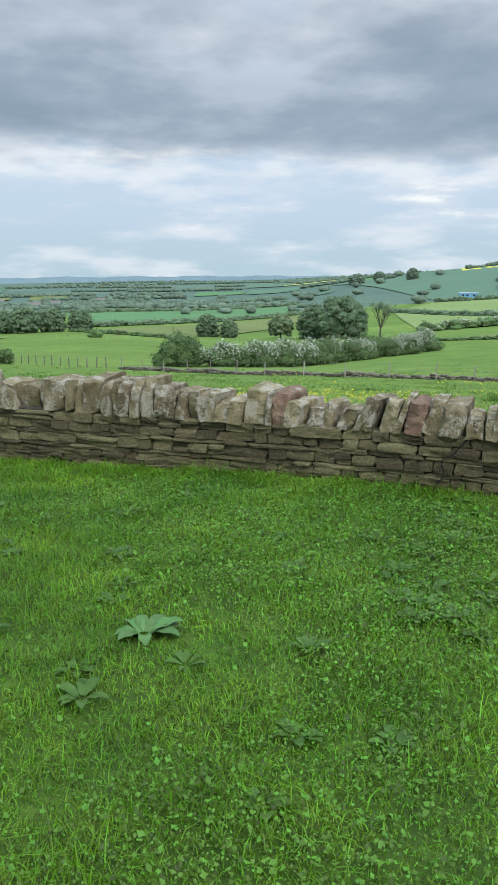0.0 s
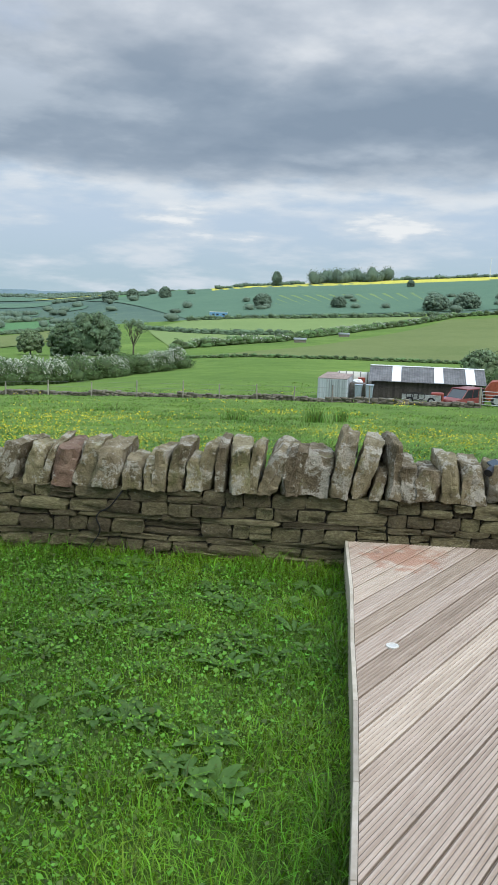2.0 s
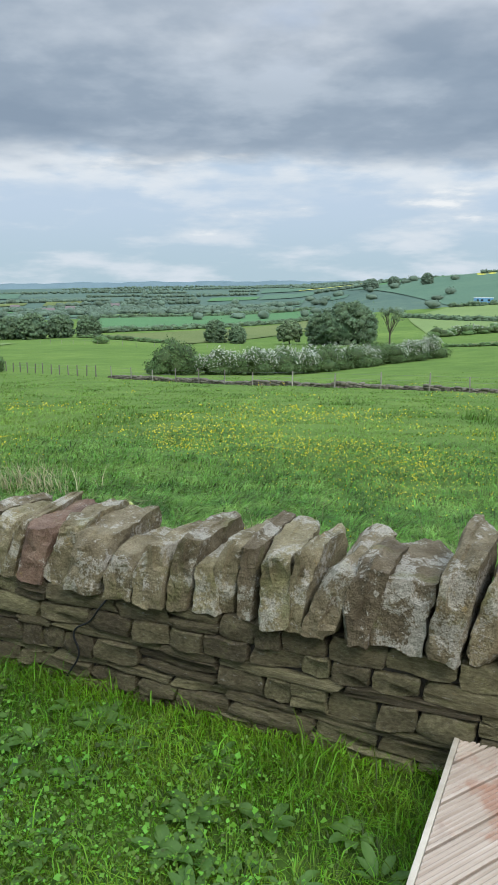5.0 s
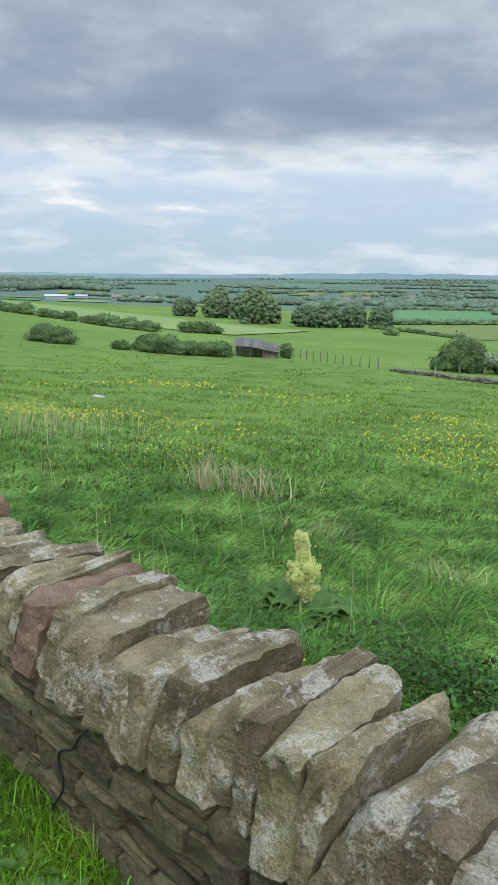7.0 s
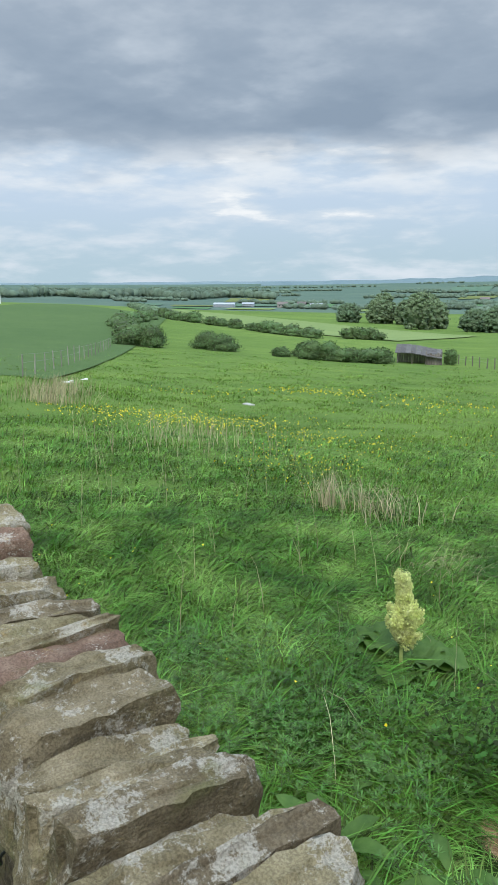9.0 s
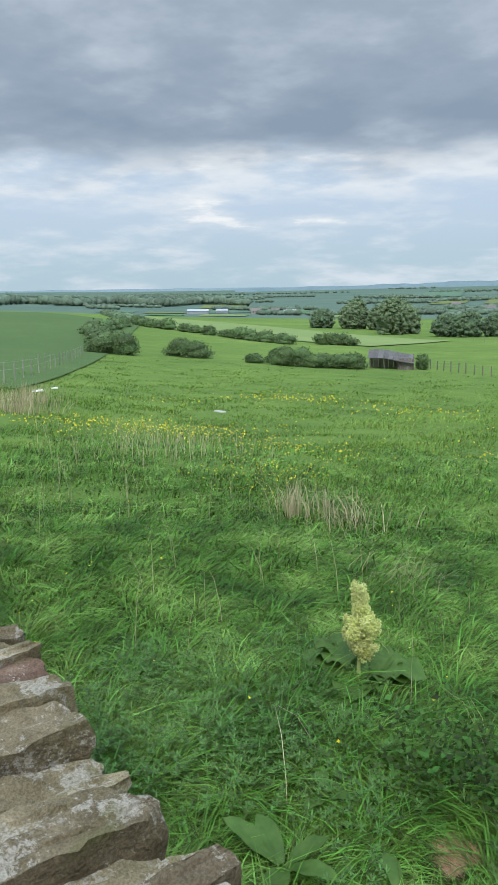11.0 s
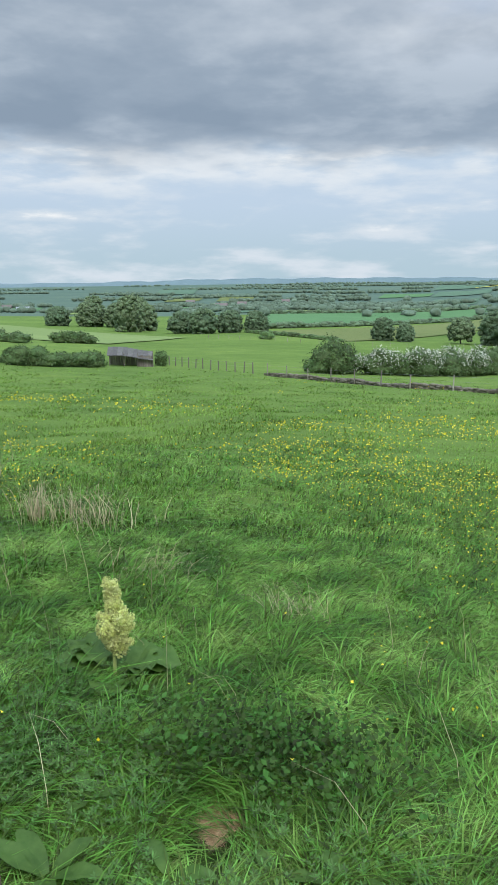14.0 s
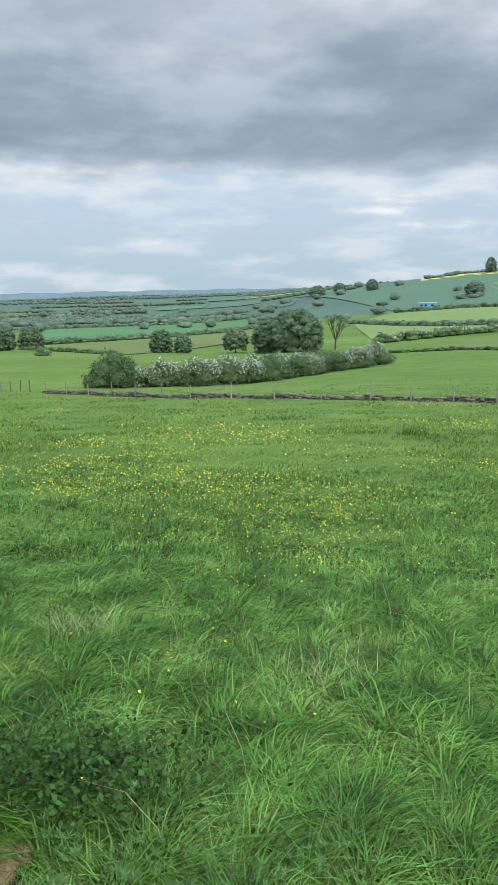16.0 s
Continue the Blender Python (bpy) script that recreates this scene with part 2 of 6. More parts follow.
STRAW = material("dry_grass_stalks", [(0.3, (0.42, 0.365, 0.19)), (0.7, (0.60, 0.54, 0.34))], 3, 3, 0.8, 0, own=False, vary=0.35, islands=True, through_light=0.25)
YELLOW = plain("buttercup_yellow", (0.78, 0.66, 0.03), 0.45)
SOIL = material("soil_under_grass", [(0.3, (0.034, 0.082, 0.008)), (0.7, (0.078, 0.150, 0.016))], 5, 5, 1.0, 0.5, own=False)
DOCK = material("dock_leaf", [(0.3, (0.055, 0.128, 0.018)), (0.7, (0.110, 0.205, 0.040))], 10, 4, 0.5, 0.3, vary=0.45, islands=True, own=False, through_light=0.3, gloss=0.25)
PLUME = material("cream_flower_plume", [(0.3, (0.66, 0.72, 0.20)), (0.7, (0.86, 0.89, 0.42))], 16, 5, 0.7, 0, own=False, vary=0.25, islands=True, through_light=0.4, soft_up=0.7)
LEAF = material("hedge_leaf", [(0.3, (0.062, 0.112, 0.036)), (0.7, (0.125, 0.195, 0.062))], 0.9, 5, 0.7, 0, own=False, vary=0.5, big_scale=0.12, big_dark=0.1, islands=True, through_light=0.25, soft_up=0.4)
# tree green with some valley haze painted in: lighter and bluer
DARK_LEAF = material("tree_leaf", [(0.3, (0.090, 0.147, 0.074)), (0.7, (0.147, 0.218, 0.106))], 0.3, 5, 0.7, 0, own=False, vary=0.35, big_scale=0.1, big_dark=0.05, islands=True, through_light=0.25, soft_up=0.6)
# far foliage, paled and blued to imitate the haze in front of it
WOOD_LEAF = material("hazed_wood_leaf", [(0.3, (0.121, 0.182, 0.121)), (0.7, (0.165, 0.231, 0.149))], 0.1, 5, 0.8, 0, own=False, vary=0.2, big_scale=0.03, big_dark=0.05, islands=True, through_light=0.25, soft_up=0.7)
# pale foliage, lightened further to paint haze over the valley wood
PALE_LEAF = material("pale_leaf_with_haze", [(0.3, (0.120, 0.180, 0.084)), (0.7, (0.180, 0.246, 0.120))], 0.5, 4, 0.7, 0, own=False, vary=0.35, big_dark=0.05, islands=True, through_light=0.25, soft_up=0.4)
BLOSSOM = material("hawthorn_blossom", [(0.3, (0.50, 0.54, 0.42)), (0.7, (0.76, 0.78, 0.68))], 2, 3, 0.7, 0, own=False, vary=0.3, islands=True, through_light=0.3)
BARK = material("bark", [(0.3, (0.05, 0.042, 0.033)), (0.7, (0.13, 0.11, 0.09))], 8, 5, 0.95, 0.7, stretch=(2, 2, 0.4))


def turf(name, low_c, mid_c, high_c, fleck=0.0, coarse=1.0):
    """Open grassland: mown or grazed bands, darker tussocks and paler patches at three sizes."""
    m = bpy.data.materials.new(name)
    m.use_nodes = True
    t = m.node_tree
    t.nodes.clear()
    pos = nd(t, "NewGeometry").outputs["Position"]
    a = noise_of(t, pos, 0.018 * coarse, 5, 0.6)
    b = noise_of(t, pos, 0.22 * coarse, 6, 0.65)
    c = noise_of(t, pos, 2.6 * coarse, 5, 0.7)
    mixd = calc(t, "ADD", calc(t, "MULTIPLY", a, 0.42), calc(t, "ADD", calc(t, "MULTIPLY", b, 0.36), calc(t, "MULTIPLY", c, 0.22)))
    colour = ramp(t, mixd, [(0.36, low_c), (0.5, mid_c), (0.64, high_c)])
    if fleck:
        y1 = smooth(t, noise_of(t, pos, 0.12, 4, 0.6), 0.56, 0.70)
        y2 = smooth(t, noise_of(t, pos, 6.0, 4, 0.75), 0.56, 0.66)
        colour = blend(t, calc(t, "MULTIPLY", calc(t, "MULTIPLY", y1, y2), fleck), colour, (0.50, 0.42, 0.02))
    p = nd(t, "BsdfPrincipled", Base_Color=colour, Roughness=0.95)
    p.inputs["Specular IOR Level"].default_value = 0.1
    bn = nd(t, "Bump", Height=calc(t, "ADD", b, c), Strength=0.5, Distance=0.25)
    t.links.new(bn.outputs[0], p.inputs["Normal"])
    t.links.new(p.outputs[0], t.nodes.new("ShaderNodeOutputMaterial").inputs[0])
    return m


GROUND = turf("meadow", (0.074, 0.132, 0.027), (0.114, 0.185, 0.038), (0.170, 0.246, 0.055), 0.35)
# thatch, darkened to paint in the shade between the long blades
SHADED_THATCH = turf("thatch_shaded_under_long_grass", (0.022, 0.045, 0.010), (0.038, 0.070, 0.015), (0.058, 0.098, 0.020))
# blue-grey cast stands in for haze over the far valley floor
FAR_LAND = turf("hazed_farmland", (0.066, 0.112, 0.088), (0.090, 0.142, 0.104), (0.130, 0.182, 0.116), 0.0, 0.25)
PASTURE = turf("grazed_pasture", (0.063, 0.113, 0.037), (0.079, 0.132, 0.044), (0.095, 0.150, 0.049))
LIGHT_FIELD = turf("light_green_field", (0.154, 0.217, 0.074), (0.180, 0.246, 0.085), (0.207, 0.273, 0.095))
BRIGHT_FIELD = turf("bright_green_crop", (0.080, 0.172, 0.070), (0.094, 0.195, 0.080), (0.108, 0.212, 0.088))
TAN_FIELD = turf("thin_sown_field", (0.115, 0.150, 0.048), (0.140, 0.172, 0.058), (0.165, 0.195, 0.07))
# crop green with distance haze mixed in as a blue tint
SLOPE_FIELD = turf("crop_tinted_for_haze", (0.085, 0.150, 0.098), (0.098, 0.168, 0.106), (0.112, 0.185, 0.114))
RAPE = turf("flowering_rape", (0.42, 0.40, 0.07), (0.50, 0.46, 0.08), (0.56, 0.52, 0.09))


# ---- mesh helpers ----
def part(name, bm, mat, parent=None, label=""):
    me = bpy.data.meshes.new(name)
    bm.to_mesh(me)
    bm.free()
    me.materials.append(mat)
    ob = new(name, me)
    if parent:
        ob.parent = parent
    return tagged(ob, label)


def part_of(name, mesh, parent=None, label=""):
    ob = new(name, mesh)
    if parent:
        ob.parent = parent
    return tagged(ob, label)


def bulk(name, verts, faces, mats, face_mat=None, soft=False):
    """A mesh from arrays: verts (n, 3) and a list of face arrays, each (m, 3) or (m, 4)."""
    me = bpy.data.meshes.new(name)
    me.vertices.add(len(verts))
    me.vertices.foreach_set("co", np.ascontiguousarray(verts, dtype=np.float32).ravel())
    loops = np.concatenate([f.ravel() for f in faces]).astype(np.int32)
    sizes = np.concatenate([np.full(len(f), f.shape[1]) for f in faces])
    me.loops.add(len(loops))
    me.loops.foreach_set("vertex_index", loops)
    me.polygons.add(len(sizes))
    me.polygons.foreach_set("loop_start", np.concatenate([[0], np.cumsum(sizes)[:-1]]).astype(np.int32))
    if soft:
        me.polygons.foreach_set("use_smooth", np.ones(len(sizes), bool))
    for m in mats:
        me.materials.append(m)
    me.update(calc_edges=True)
    me.validate()
    return me


def box(bm, lo, hi, bevel=0.0, m=None):
    made = bmesh.ops.create_cube(bm, size=1.0)["verts"]
    c, d = (Vector(lo) + Vector(hi)) / 2, Vector(hi) - Vector(lo)
    for v in made:
        v.co = Vector((v.co.x * d.x, v.co.y * d.y, v.co.z * d.z)) + c
    if bevel:
        es = {e for v in made for e in v.link_edges}
        made = bmesh.ops.bevel(bm, geom=list(es), offset=bevel, segments=1, affect="EDGES")["verts"]
    if m:
        bmesh.ops.transform(bm, matrix=m, verts=list({v for v in made}))
    return made


def boxed(name, lo, hi, mat, parent=None, label="", bevel=0.01):
    bm = bmesh.new()
    box(bm, lo, hi, bevel)
    return part(name, bm, mat, parent, label)


def rod(bm, a, b, r0, r1=None, n=8):
    """A tapered round bar from a to b."""
    a, b = Vector(a), Vector(b)
    turn = (b - a).to_track_quat("Z", "Y").to_matrix()
    rings = []
    for p, r in ((a, r0), (b, r0 if r1 is None else r1)):
        rings.append([bm.verts.new(p + turn @ Vector((r * math.cos(k * math.tau / n), r * math.sin(k * math.tau / n), 0))) for k in range(n)])
    for k in range(n):
        bm.faces.new((rings[0][k], rings[0][(k + 1) % n], rings[1][(k + 1) % n], rings[1][k]))
    bm.faces.new(rings[0][::-1])
    bm.faces.new(rings[1])


def prism(bm, outline, y0, y1):
    """A solid from an outline in x and z, drawn out along y."""
    a = [bm.verts.new((x, y0, z)) for x, z in outline]
    b = [bm.verts.new((x, y1, z)) for x, z in outline]
    k = len(outline)
    for i in range(k):
        bm.faces.new((a[i], a[(i + 1) % k], b[(i + 1) % k], b[i]))
    bm.faces.new(a[::-1])
    bm.faces.new(b)
    bmesh.ops.recalc_face_normals(bm, faces=bm.faces[:])


def holder(name, m, label, category, group="", kind=""):
    ob = new(name)
    ob.empty_display_size = 0.2
    ob.matrix_world = m
    return tagged(ob, label, category, group, kind)


def blades(base, high, wide, head, bend, segs):
    """Grass blades as tapered, arched strips: verts and faces."""
    n = len(base)
    side = head + math.pi / 2 + rng.normal(0, 0.7, n)
    sv = np.stack([np.cos(side), np.sin(side), np.zeros(n)], 1) * (wide / 2)[:, None]
    hv = np.stack([np.cos(head), np.sin(head), np.zeros(n)], 1)
    rows = []
    for k in range(segs + 1):
        t = k / segs
        p = base + hv * (high * bend * (0.25 * t + 0.75 * t ** 2.8) * 0.85)[:, None]
        p[:, 2] += high * (t - 0.42 * np.minimum(bend, 1.5) * t ** 3.2)
        if k < segs:
            w = 1.0 - 0.75 * t ** 1.5
            rows += [p - sv * w, p + sv * w]
        else:
            rows.append(p)
    per = 2 * segs + 1
    verts = np.stack(rows, 1).reshape(-1, 3)
    first = np.arange(n)[:, None] * per
    quads = [first + np.array([2 * k, 2 * k + 1, 2 * k + 3, 2 * k + 2]) for k in range(segs - 1)]
    tris = first + np.array([2 * segs - 2, 2 * segs - 1, 2 * segs])
    return verts, ([np.concatenate(quads)] if quads else []) + [tris]


def leaf_cards(centres, size, lift=0.5, long=1.5):
    """Small pointed leaves or leaf clumps, each a folded diamond, turned every way."""
    n = len(centres)
    ax = rng.normal(0, 1, (n, 3))
    ax[:, 2] = ax[:, 2] * lift
    ax /= np.linalg.norm(ax, axis=1)[:, None]
    up_v = rng.normal(0, 1, (n, 3))
    sd = np.cross(ax, up_v)
    sd /= np.linalg.norm(sd, axis=1)[:, None] + 1e-9
    s = (size * rng.uniform(0.6, 1.35, n))[:, None]
    fold = np.cross(ax, sd) * s * 0.25
    verts = np.stack([centres - ax * s * long / 2, centres + sd * s / 2 + fold, centres + ax * s * long / 2, centres - sd * s / 2 + fold], 1).reshape(-1, 3)
    return verts, [np.arange(n * 4).reshape(-1, 4)]


def lumps(spots, count, size):
    """Leaf places on the skin of ellipsoid lumps, given as rows of x, y, z, rx, ry, rz, and the way each one faces."""
    spots = np.array(spots, float)
    area = (spots[:, 3] * spots[:, 5]) ** 0.9
    pick = rng.choice(len(spots), count, p=area / area.sum())
    d = rng.normal(0, 1, (count, 3))
    d /= np.linalg.norm(d, axis=1)[:, None]
    r = 0.97 + 0.17 * rng.normal(0, 1, count)
    p = spots[pick, :3] + d * spots[pick, 3:] * r[:, None]
    return p, d


def clad_cards(centres, facing, size, long=1.3):
    """Leaf clumps that lie over a crown like scales, each a folded diamond turned outwards, unevenly."""
    n = len(centres)
    nrm = facing + rng.normal(0, 0.6, (n, 3))
    nrm /= np.linalg.norm(nrm, axis=1)[:, None]
    ax = np.cross(nrm, rng.normal(0, 1, (n, 3)))
    ax /= np.linalg.norm(ax, axis=1)[:, None] + 1e-9
    sd = np.cross(nrm, ax)
    s = (size * rng.uniform(0.55, 1.4, n))[:, None]
    fold = nrm * s * 0.22
    verts = np.stack([centres - ax * s * long / 2, centres + sd * s / 2 - fold, centres + ax * s * long / 2, centres - sd * s / 2 - fold], 1).reshape(-1, 3)
    return verts, [np.arange(n * 4).reshape(-1, 4)]


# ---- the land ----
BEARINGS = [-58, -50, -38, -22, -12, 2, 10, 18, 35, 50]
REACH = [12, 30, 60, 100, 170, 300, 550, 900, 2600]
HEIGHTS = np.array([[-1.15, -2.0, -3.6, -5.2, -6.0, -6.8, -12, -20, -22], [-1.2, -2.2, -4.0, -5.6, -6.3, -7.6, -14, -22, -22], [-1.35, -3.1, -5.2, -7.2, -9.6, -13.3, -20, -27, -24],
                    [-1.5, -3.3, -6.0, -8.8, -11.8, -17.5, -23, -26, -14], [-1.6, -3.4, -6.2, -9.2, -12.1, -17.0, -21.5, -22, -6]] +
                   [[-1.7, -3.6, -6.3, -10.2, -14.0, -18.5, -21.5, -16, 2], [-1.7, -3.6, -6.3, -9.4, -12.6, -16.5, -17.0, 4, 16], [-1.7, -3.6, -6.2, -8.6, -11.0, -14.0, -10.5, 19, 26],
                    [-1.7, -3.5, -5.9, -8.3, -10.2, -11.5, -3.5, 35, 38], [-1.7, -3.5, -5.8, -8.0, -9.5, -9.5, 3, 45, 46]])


def cubic(a, b, c, d, t):
    return b + 0.5 * t * (c - a + t * (2 * a - 5 * b + 4 * c - d + t * (3 * (b - c) + d - a)))


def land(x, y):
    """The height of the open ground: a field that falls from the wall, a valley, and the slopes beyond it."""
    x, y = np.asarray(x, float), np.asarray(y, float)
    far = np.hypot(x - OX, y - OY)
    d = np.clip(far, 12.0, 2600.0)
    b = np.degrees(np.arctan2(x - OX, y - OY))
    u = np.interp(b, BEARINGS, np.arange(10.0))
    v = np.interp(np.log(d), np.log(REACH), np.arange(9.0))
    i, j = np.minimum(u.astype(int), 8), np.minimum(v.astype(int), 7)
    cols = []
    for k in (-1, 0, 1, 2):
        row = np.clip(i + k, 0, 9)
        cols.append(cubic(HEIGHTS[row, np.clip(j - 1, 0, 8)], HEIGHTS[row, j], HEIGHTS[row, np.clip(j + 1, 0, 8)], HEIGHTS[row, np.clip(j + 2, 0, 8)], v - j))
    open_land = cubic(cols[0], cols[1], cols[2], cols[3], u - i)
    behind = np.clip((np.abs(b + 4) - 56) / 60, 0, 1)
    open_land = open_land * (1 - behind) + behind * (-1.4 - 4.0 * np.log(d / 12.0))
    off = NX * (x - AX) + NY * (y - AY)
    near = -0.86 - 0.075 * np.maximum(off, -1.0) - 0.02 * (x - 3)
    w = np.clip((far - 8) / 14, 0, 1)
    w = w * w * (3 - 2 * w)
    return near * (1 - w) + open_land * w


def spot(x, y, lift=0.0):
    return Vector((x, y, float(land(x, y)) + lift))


def away(bearing, d):
    a = radians(bearing)
    return 1.3 + d * math.sin(a), 1.2 + d * math.cos(a)


def lawn_height(s, off):
    return -0.045 * np.maximum(0.0, -2.6 - s) + 0.012 * np.sin(2.1 * s) * np.sin(1.7 * off)


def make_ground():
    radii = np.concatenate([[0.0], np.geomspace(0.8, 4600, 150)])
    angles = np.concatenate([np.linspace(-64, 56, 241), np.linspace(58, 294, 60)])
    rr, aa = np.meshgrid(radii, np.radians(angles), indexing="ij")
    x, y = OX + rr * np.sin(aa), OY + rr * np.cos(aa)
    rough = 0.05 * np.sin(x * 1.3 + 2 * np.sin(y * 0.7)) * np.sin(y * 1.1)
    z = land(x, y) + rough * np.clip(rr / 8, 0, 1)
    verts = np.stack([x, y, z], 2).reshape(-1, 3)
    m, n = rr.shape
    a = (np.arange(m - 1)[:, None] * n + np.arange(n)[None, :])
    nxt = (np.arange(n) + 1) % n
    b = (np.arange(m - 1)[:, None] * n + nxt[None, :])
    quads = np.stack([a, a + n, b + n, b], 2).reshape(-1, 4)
    ob = new("ground", bulk("ground", verts, [quads], [GROUND, FAR_LAND, SHADED_THATCH], soft=True))
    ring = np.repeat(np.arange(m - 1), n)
    # inner rings take the shade-dark thatch, outer rings the hazed farmland
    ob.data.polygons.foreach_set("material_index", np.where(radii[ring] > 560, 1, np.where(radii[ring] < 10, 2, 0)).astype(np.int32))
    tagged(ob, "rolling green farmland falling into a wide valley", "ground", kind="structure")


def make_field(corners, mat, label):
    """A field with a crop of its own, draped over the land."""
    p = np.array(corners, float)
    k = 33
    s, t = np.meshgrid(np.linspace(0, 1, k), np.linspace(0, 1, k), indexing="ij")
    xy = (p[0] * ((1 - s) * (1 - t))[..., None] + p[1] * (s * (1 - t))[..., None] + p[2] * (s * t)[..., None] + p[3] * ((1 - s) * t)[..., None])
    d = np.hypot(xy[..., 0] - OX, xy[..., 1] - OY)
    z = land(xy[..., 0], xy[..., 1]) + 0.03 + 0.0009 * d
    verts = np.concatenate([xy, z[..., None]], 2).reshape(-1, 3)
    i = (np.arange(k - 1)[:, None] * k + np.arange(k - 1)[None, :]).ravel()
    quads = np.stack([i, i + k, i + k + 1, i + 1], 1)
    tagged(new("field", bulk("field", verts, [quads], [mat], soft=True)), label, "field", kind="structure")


make_ground()
make_field([(44, 181), (275, 435), (430, 400), (135, 118)], TAN_FIELD, "thinly sown brownish field beyond the hedge")
make_field([(90, 492), (131, 548), (291, 465), (128, 335)], LIGHT_FIELD, "light green pasture between two hedges")
make_field([(58, 262), (90, 480), (124, 333), (100, 282)], LIGHT_FIELD, "small light green pasture below the hedge")
make_field([(135, 565), (105, 1000), (506, 640), (378, 465)], SLOPE_FIELD, "crop on the far slope, tinted blue-green for haze")
make_field([(222, 815), (238, 880), (560, 690), (510, 632)], RAPE, "yellow strip of flowering rape on the hilltop")
make_field([(60, 1330), (62, 1362), (170, 1345), (166, 1312)], RAPE, "far yellow strip of flowering rape")
make_field([(-129, 544), (-71, 313), (46, 548), (45, 668)], BRIGHT_FIELD, "bright green crop in the valley")
make_field([(-64, 278), (-23, 224), (44, 440), (46, 540)], TAN_FIELD, "pale brownish-green field in the valley")
make_field([(-440, 470), (-170, 197), (-66, 160), (-72, 232)], LIGHT_FIELD, "light green pasture behind the hedge")
make_field([(-24, 28), (-163, 196), (-330, 300), (-75, 24)], PASTURE, "closely grazed pasture behind the fence")
make_field([(210, 590), (250, 680), (360, 610), (320, 520)], LIGHT_FIELD, "light green patch on the far slope")


def patchwork():
    """The valley's far fields, hedge to hedge."""
    r = random.Random(21)
    for bear in range(-44, 13, 4):
        for d0, d1 in ((610, 720), (760, 900), (960, 1200), (1300, 1700)):
            if r.random() < 0.35 or (bear > 0 and d0 < 700):
                continue
            a0, a1 = bear + r.uniform(-0.6, 0.4), bear + r.uniform(2.2, 3.9)
            e0, e1 = d0 * r.uniform(0.97, 1.05), d1 * r.uniform(0.92, 1.0)
            mat, label = r.choice([(LIGHT_FIELD, "far light green field"), (SLOPE_FIELD, "far crop field tinted blue-green for haze"), (TAN_FIELD, "far pale brown field"), (BRIGHT_FIELD, "far bright green field"), (SLOPE_FIELD, "far crop field tinted blue-green for haze")])
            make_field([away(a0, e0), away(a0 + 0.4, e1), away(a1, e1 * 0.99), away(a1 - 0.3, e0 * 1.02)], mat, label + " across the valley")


patchwork()


# ---- the garden: lawn, drystone wall, deck ----
def make_lawn():
    s, o = np.meshgrid(np.linspace(-16, 9, 101), np.linspace(-16, 0.1, 81), indexing="ij")
    z = lawn_height(s, o) - 0.012
    x, y = AX + s * UX + o * NX, AY + s * UY + o * NY
    top = np.stack([x, y, z], 2).reshape(-1, 3)
    low = top.copy()
    low[:, 2] = -1.6
    m, n = s.shape
    i = (np.arange(m - 1)[:, None] * n + np.arange(n - 1)[None, :]).ravel()
    quads = np.stack([i, i + n, i + n + 1, i + 1], 1)
    rim = np.concatenate([np.arange(n), (np.arange(1, m)) * n + n - 1, (m - 1) * n + np.arange(n - 2, -1, -1), np.arange(m - 2, 0, -1) * n])
    nx = np.roll(rim, -1)
    skirt = np.stack([rim, nx, nx + m * n, rim + m * n], 1)
    ob = new("lawn", bulk("lawn", np.concatenate([top, low]), [quads, skirt], [SOIL], soft=True))
    tagged(ob, "lush unmown garden lawn with clover and weeds", "lawn", kind="structure")


make_lawn()

EDGE = [(3.14, 5.415), (2.79, 4.60), (2.50, 3.98), (2.28, 3.49), (2.05, 3.01), (1.85, 2.61), (1.69, 2.31), (1.25, 1.50), (0.2, -0.40), (-1.6, -3.5)]     # the deck's open edge
DECK_Z = 0.193


def edge_x(y):
    return float(np.interp(y, [p[1] for p in EDGE[::-1]], [p[0] for p in EDGE[::-1]]))


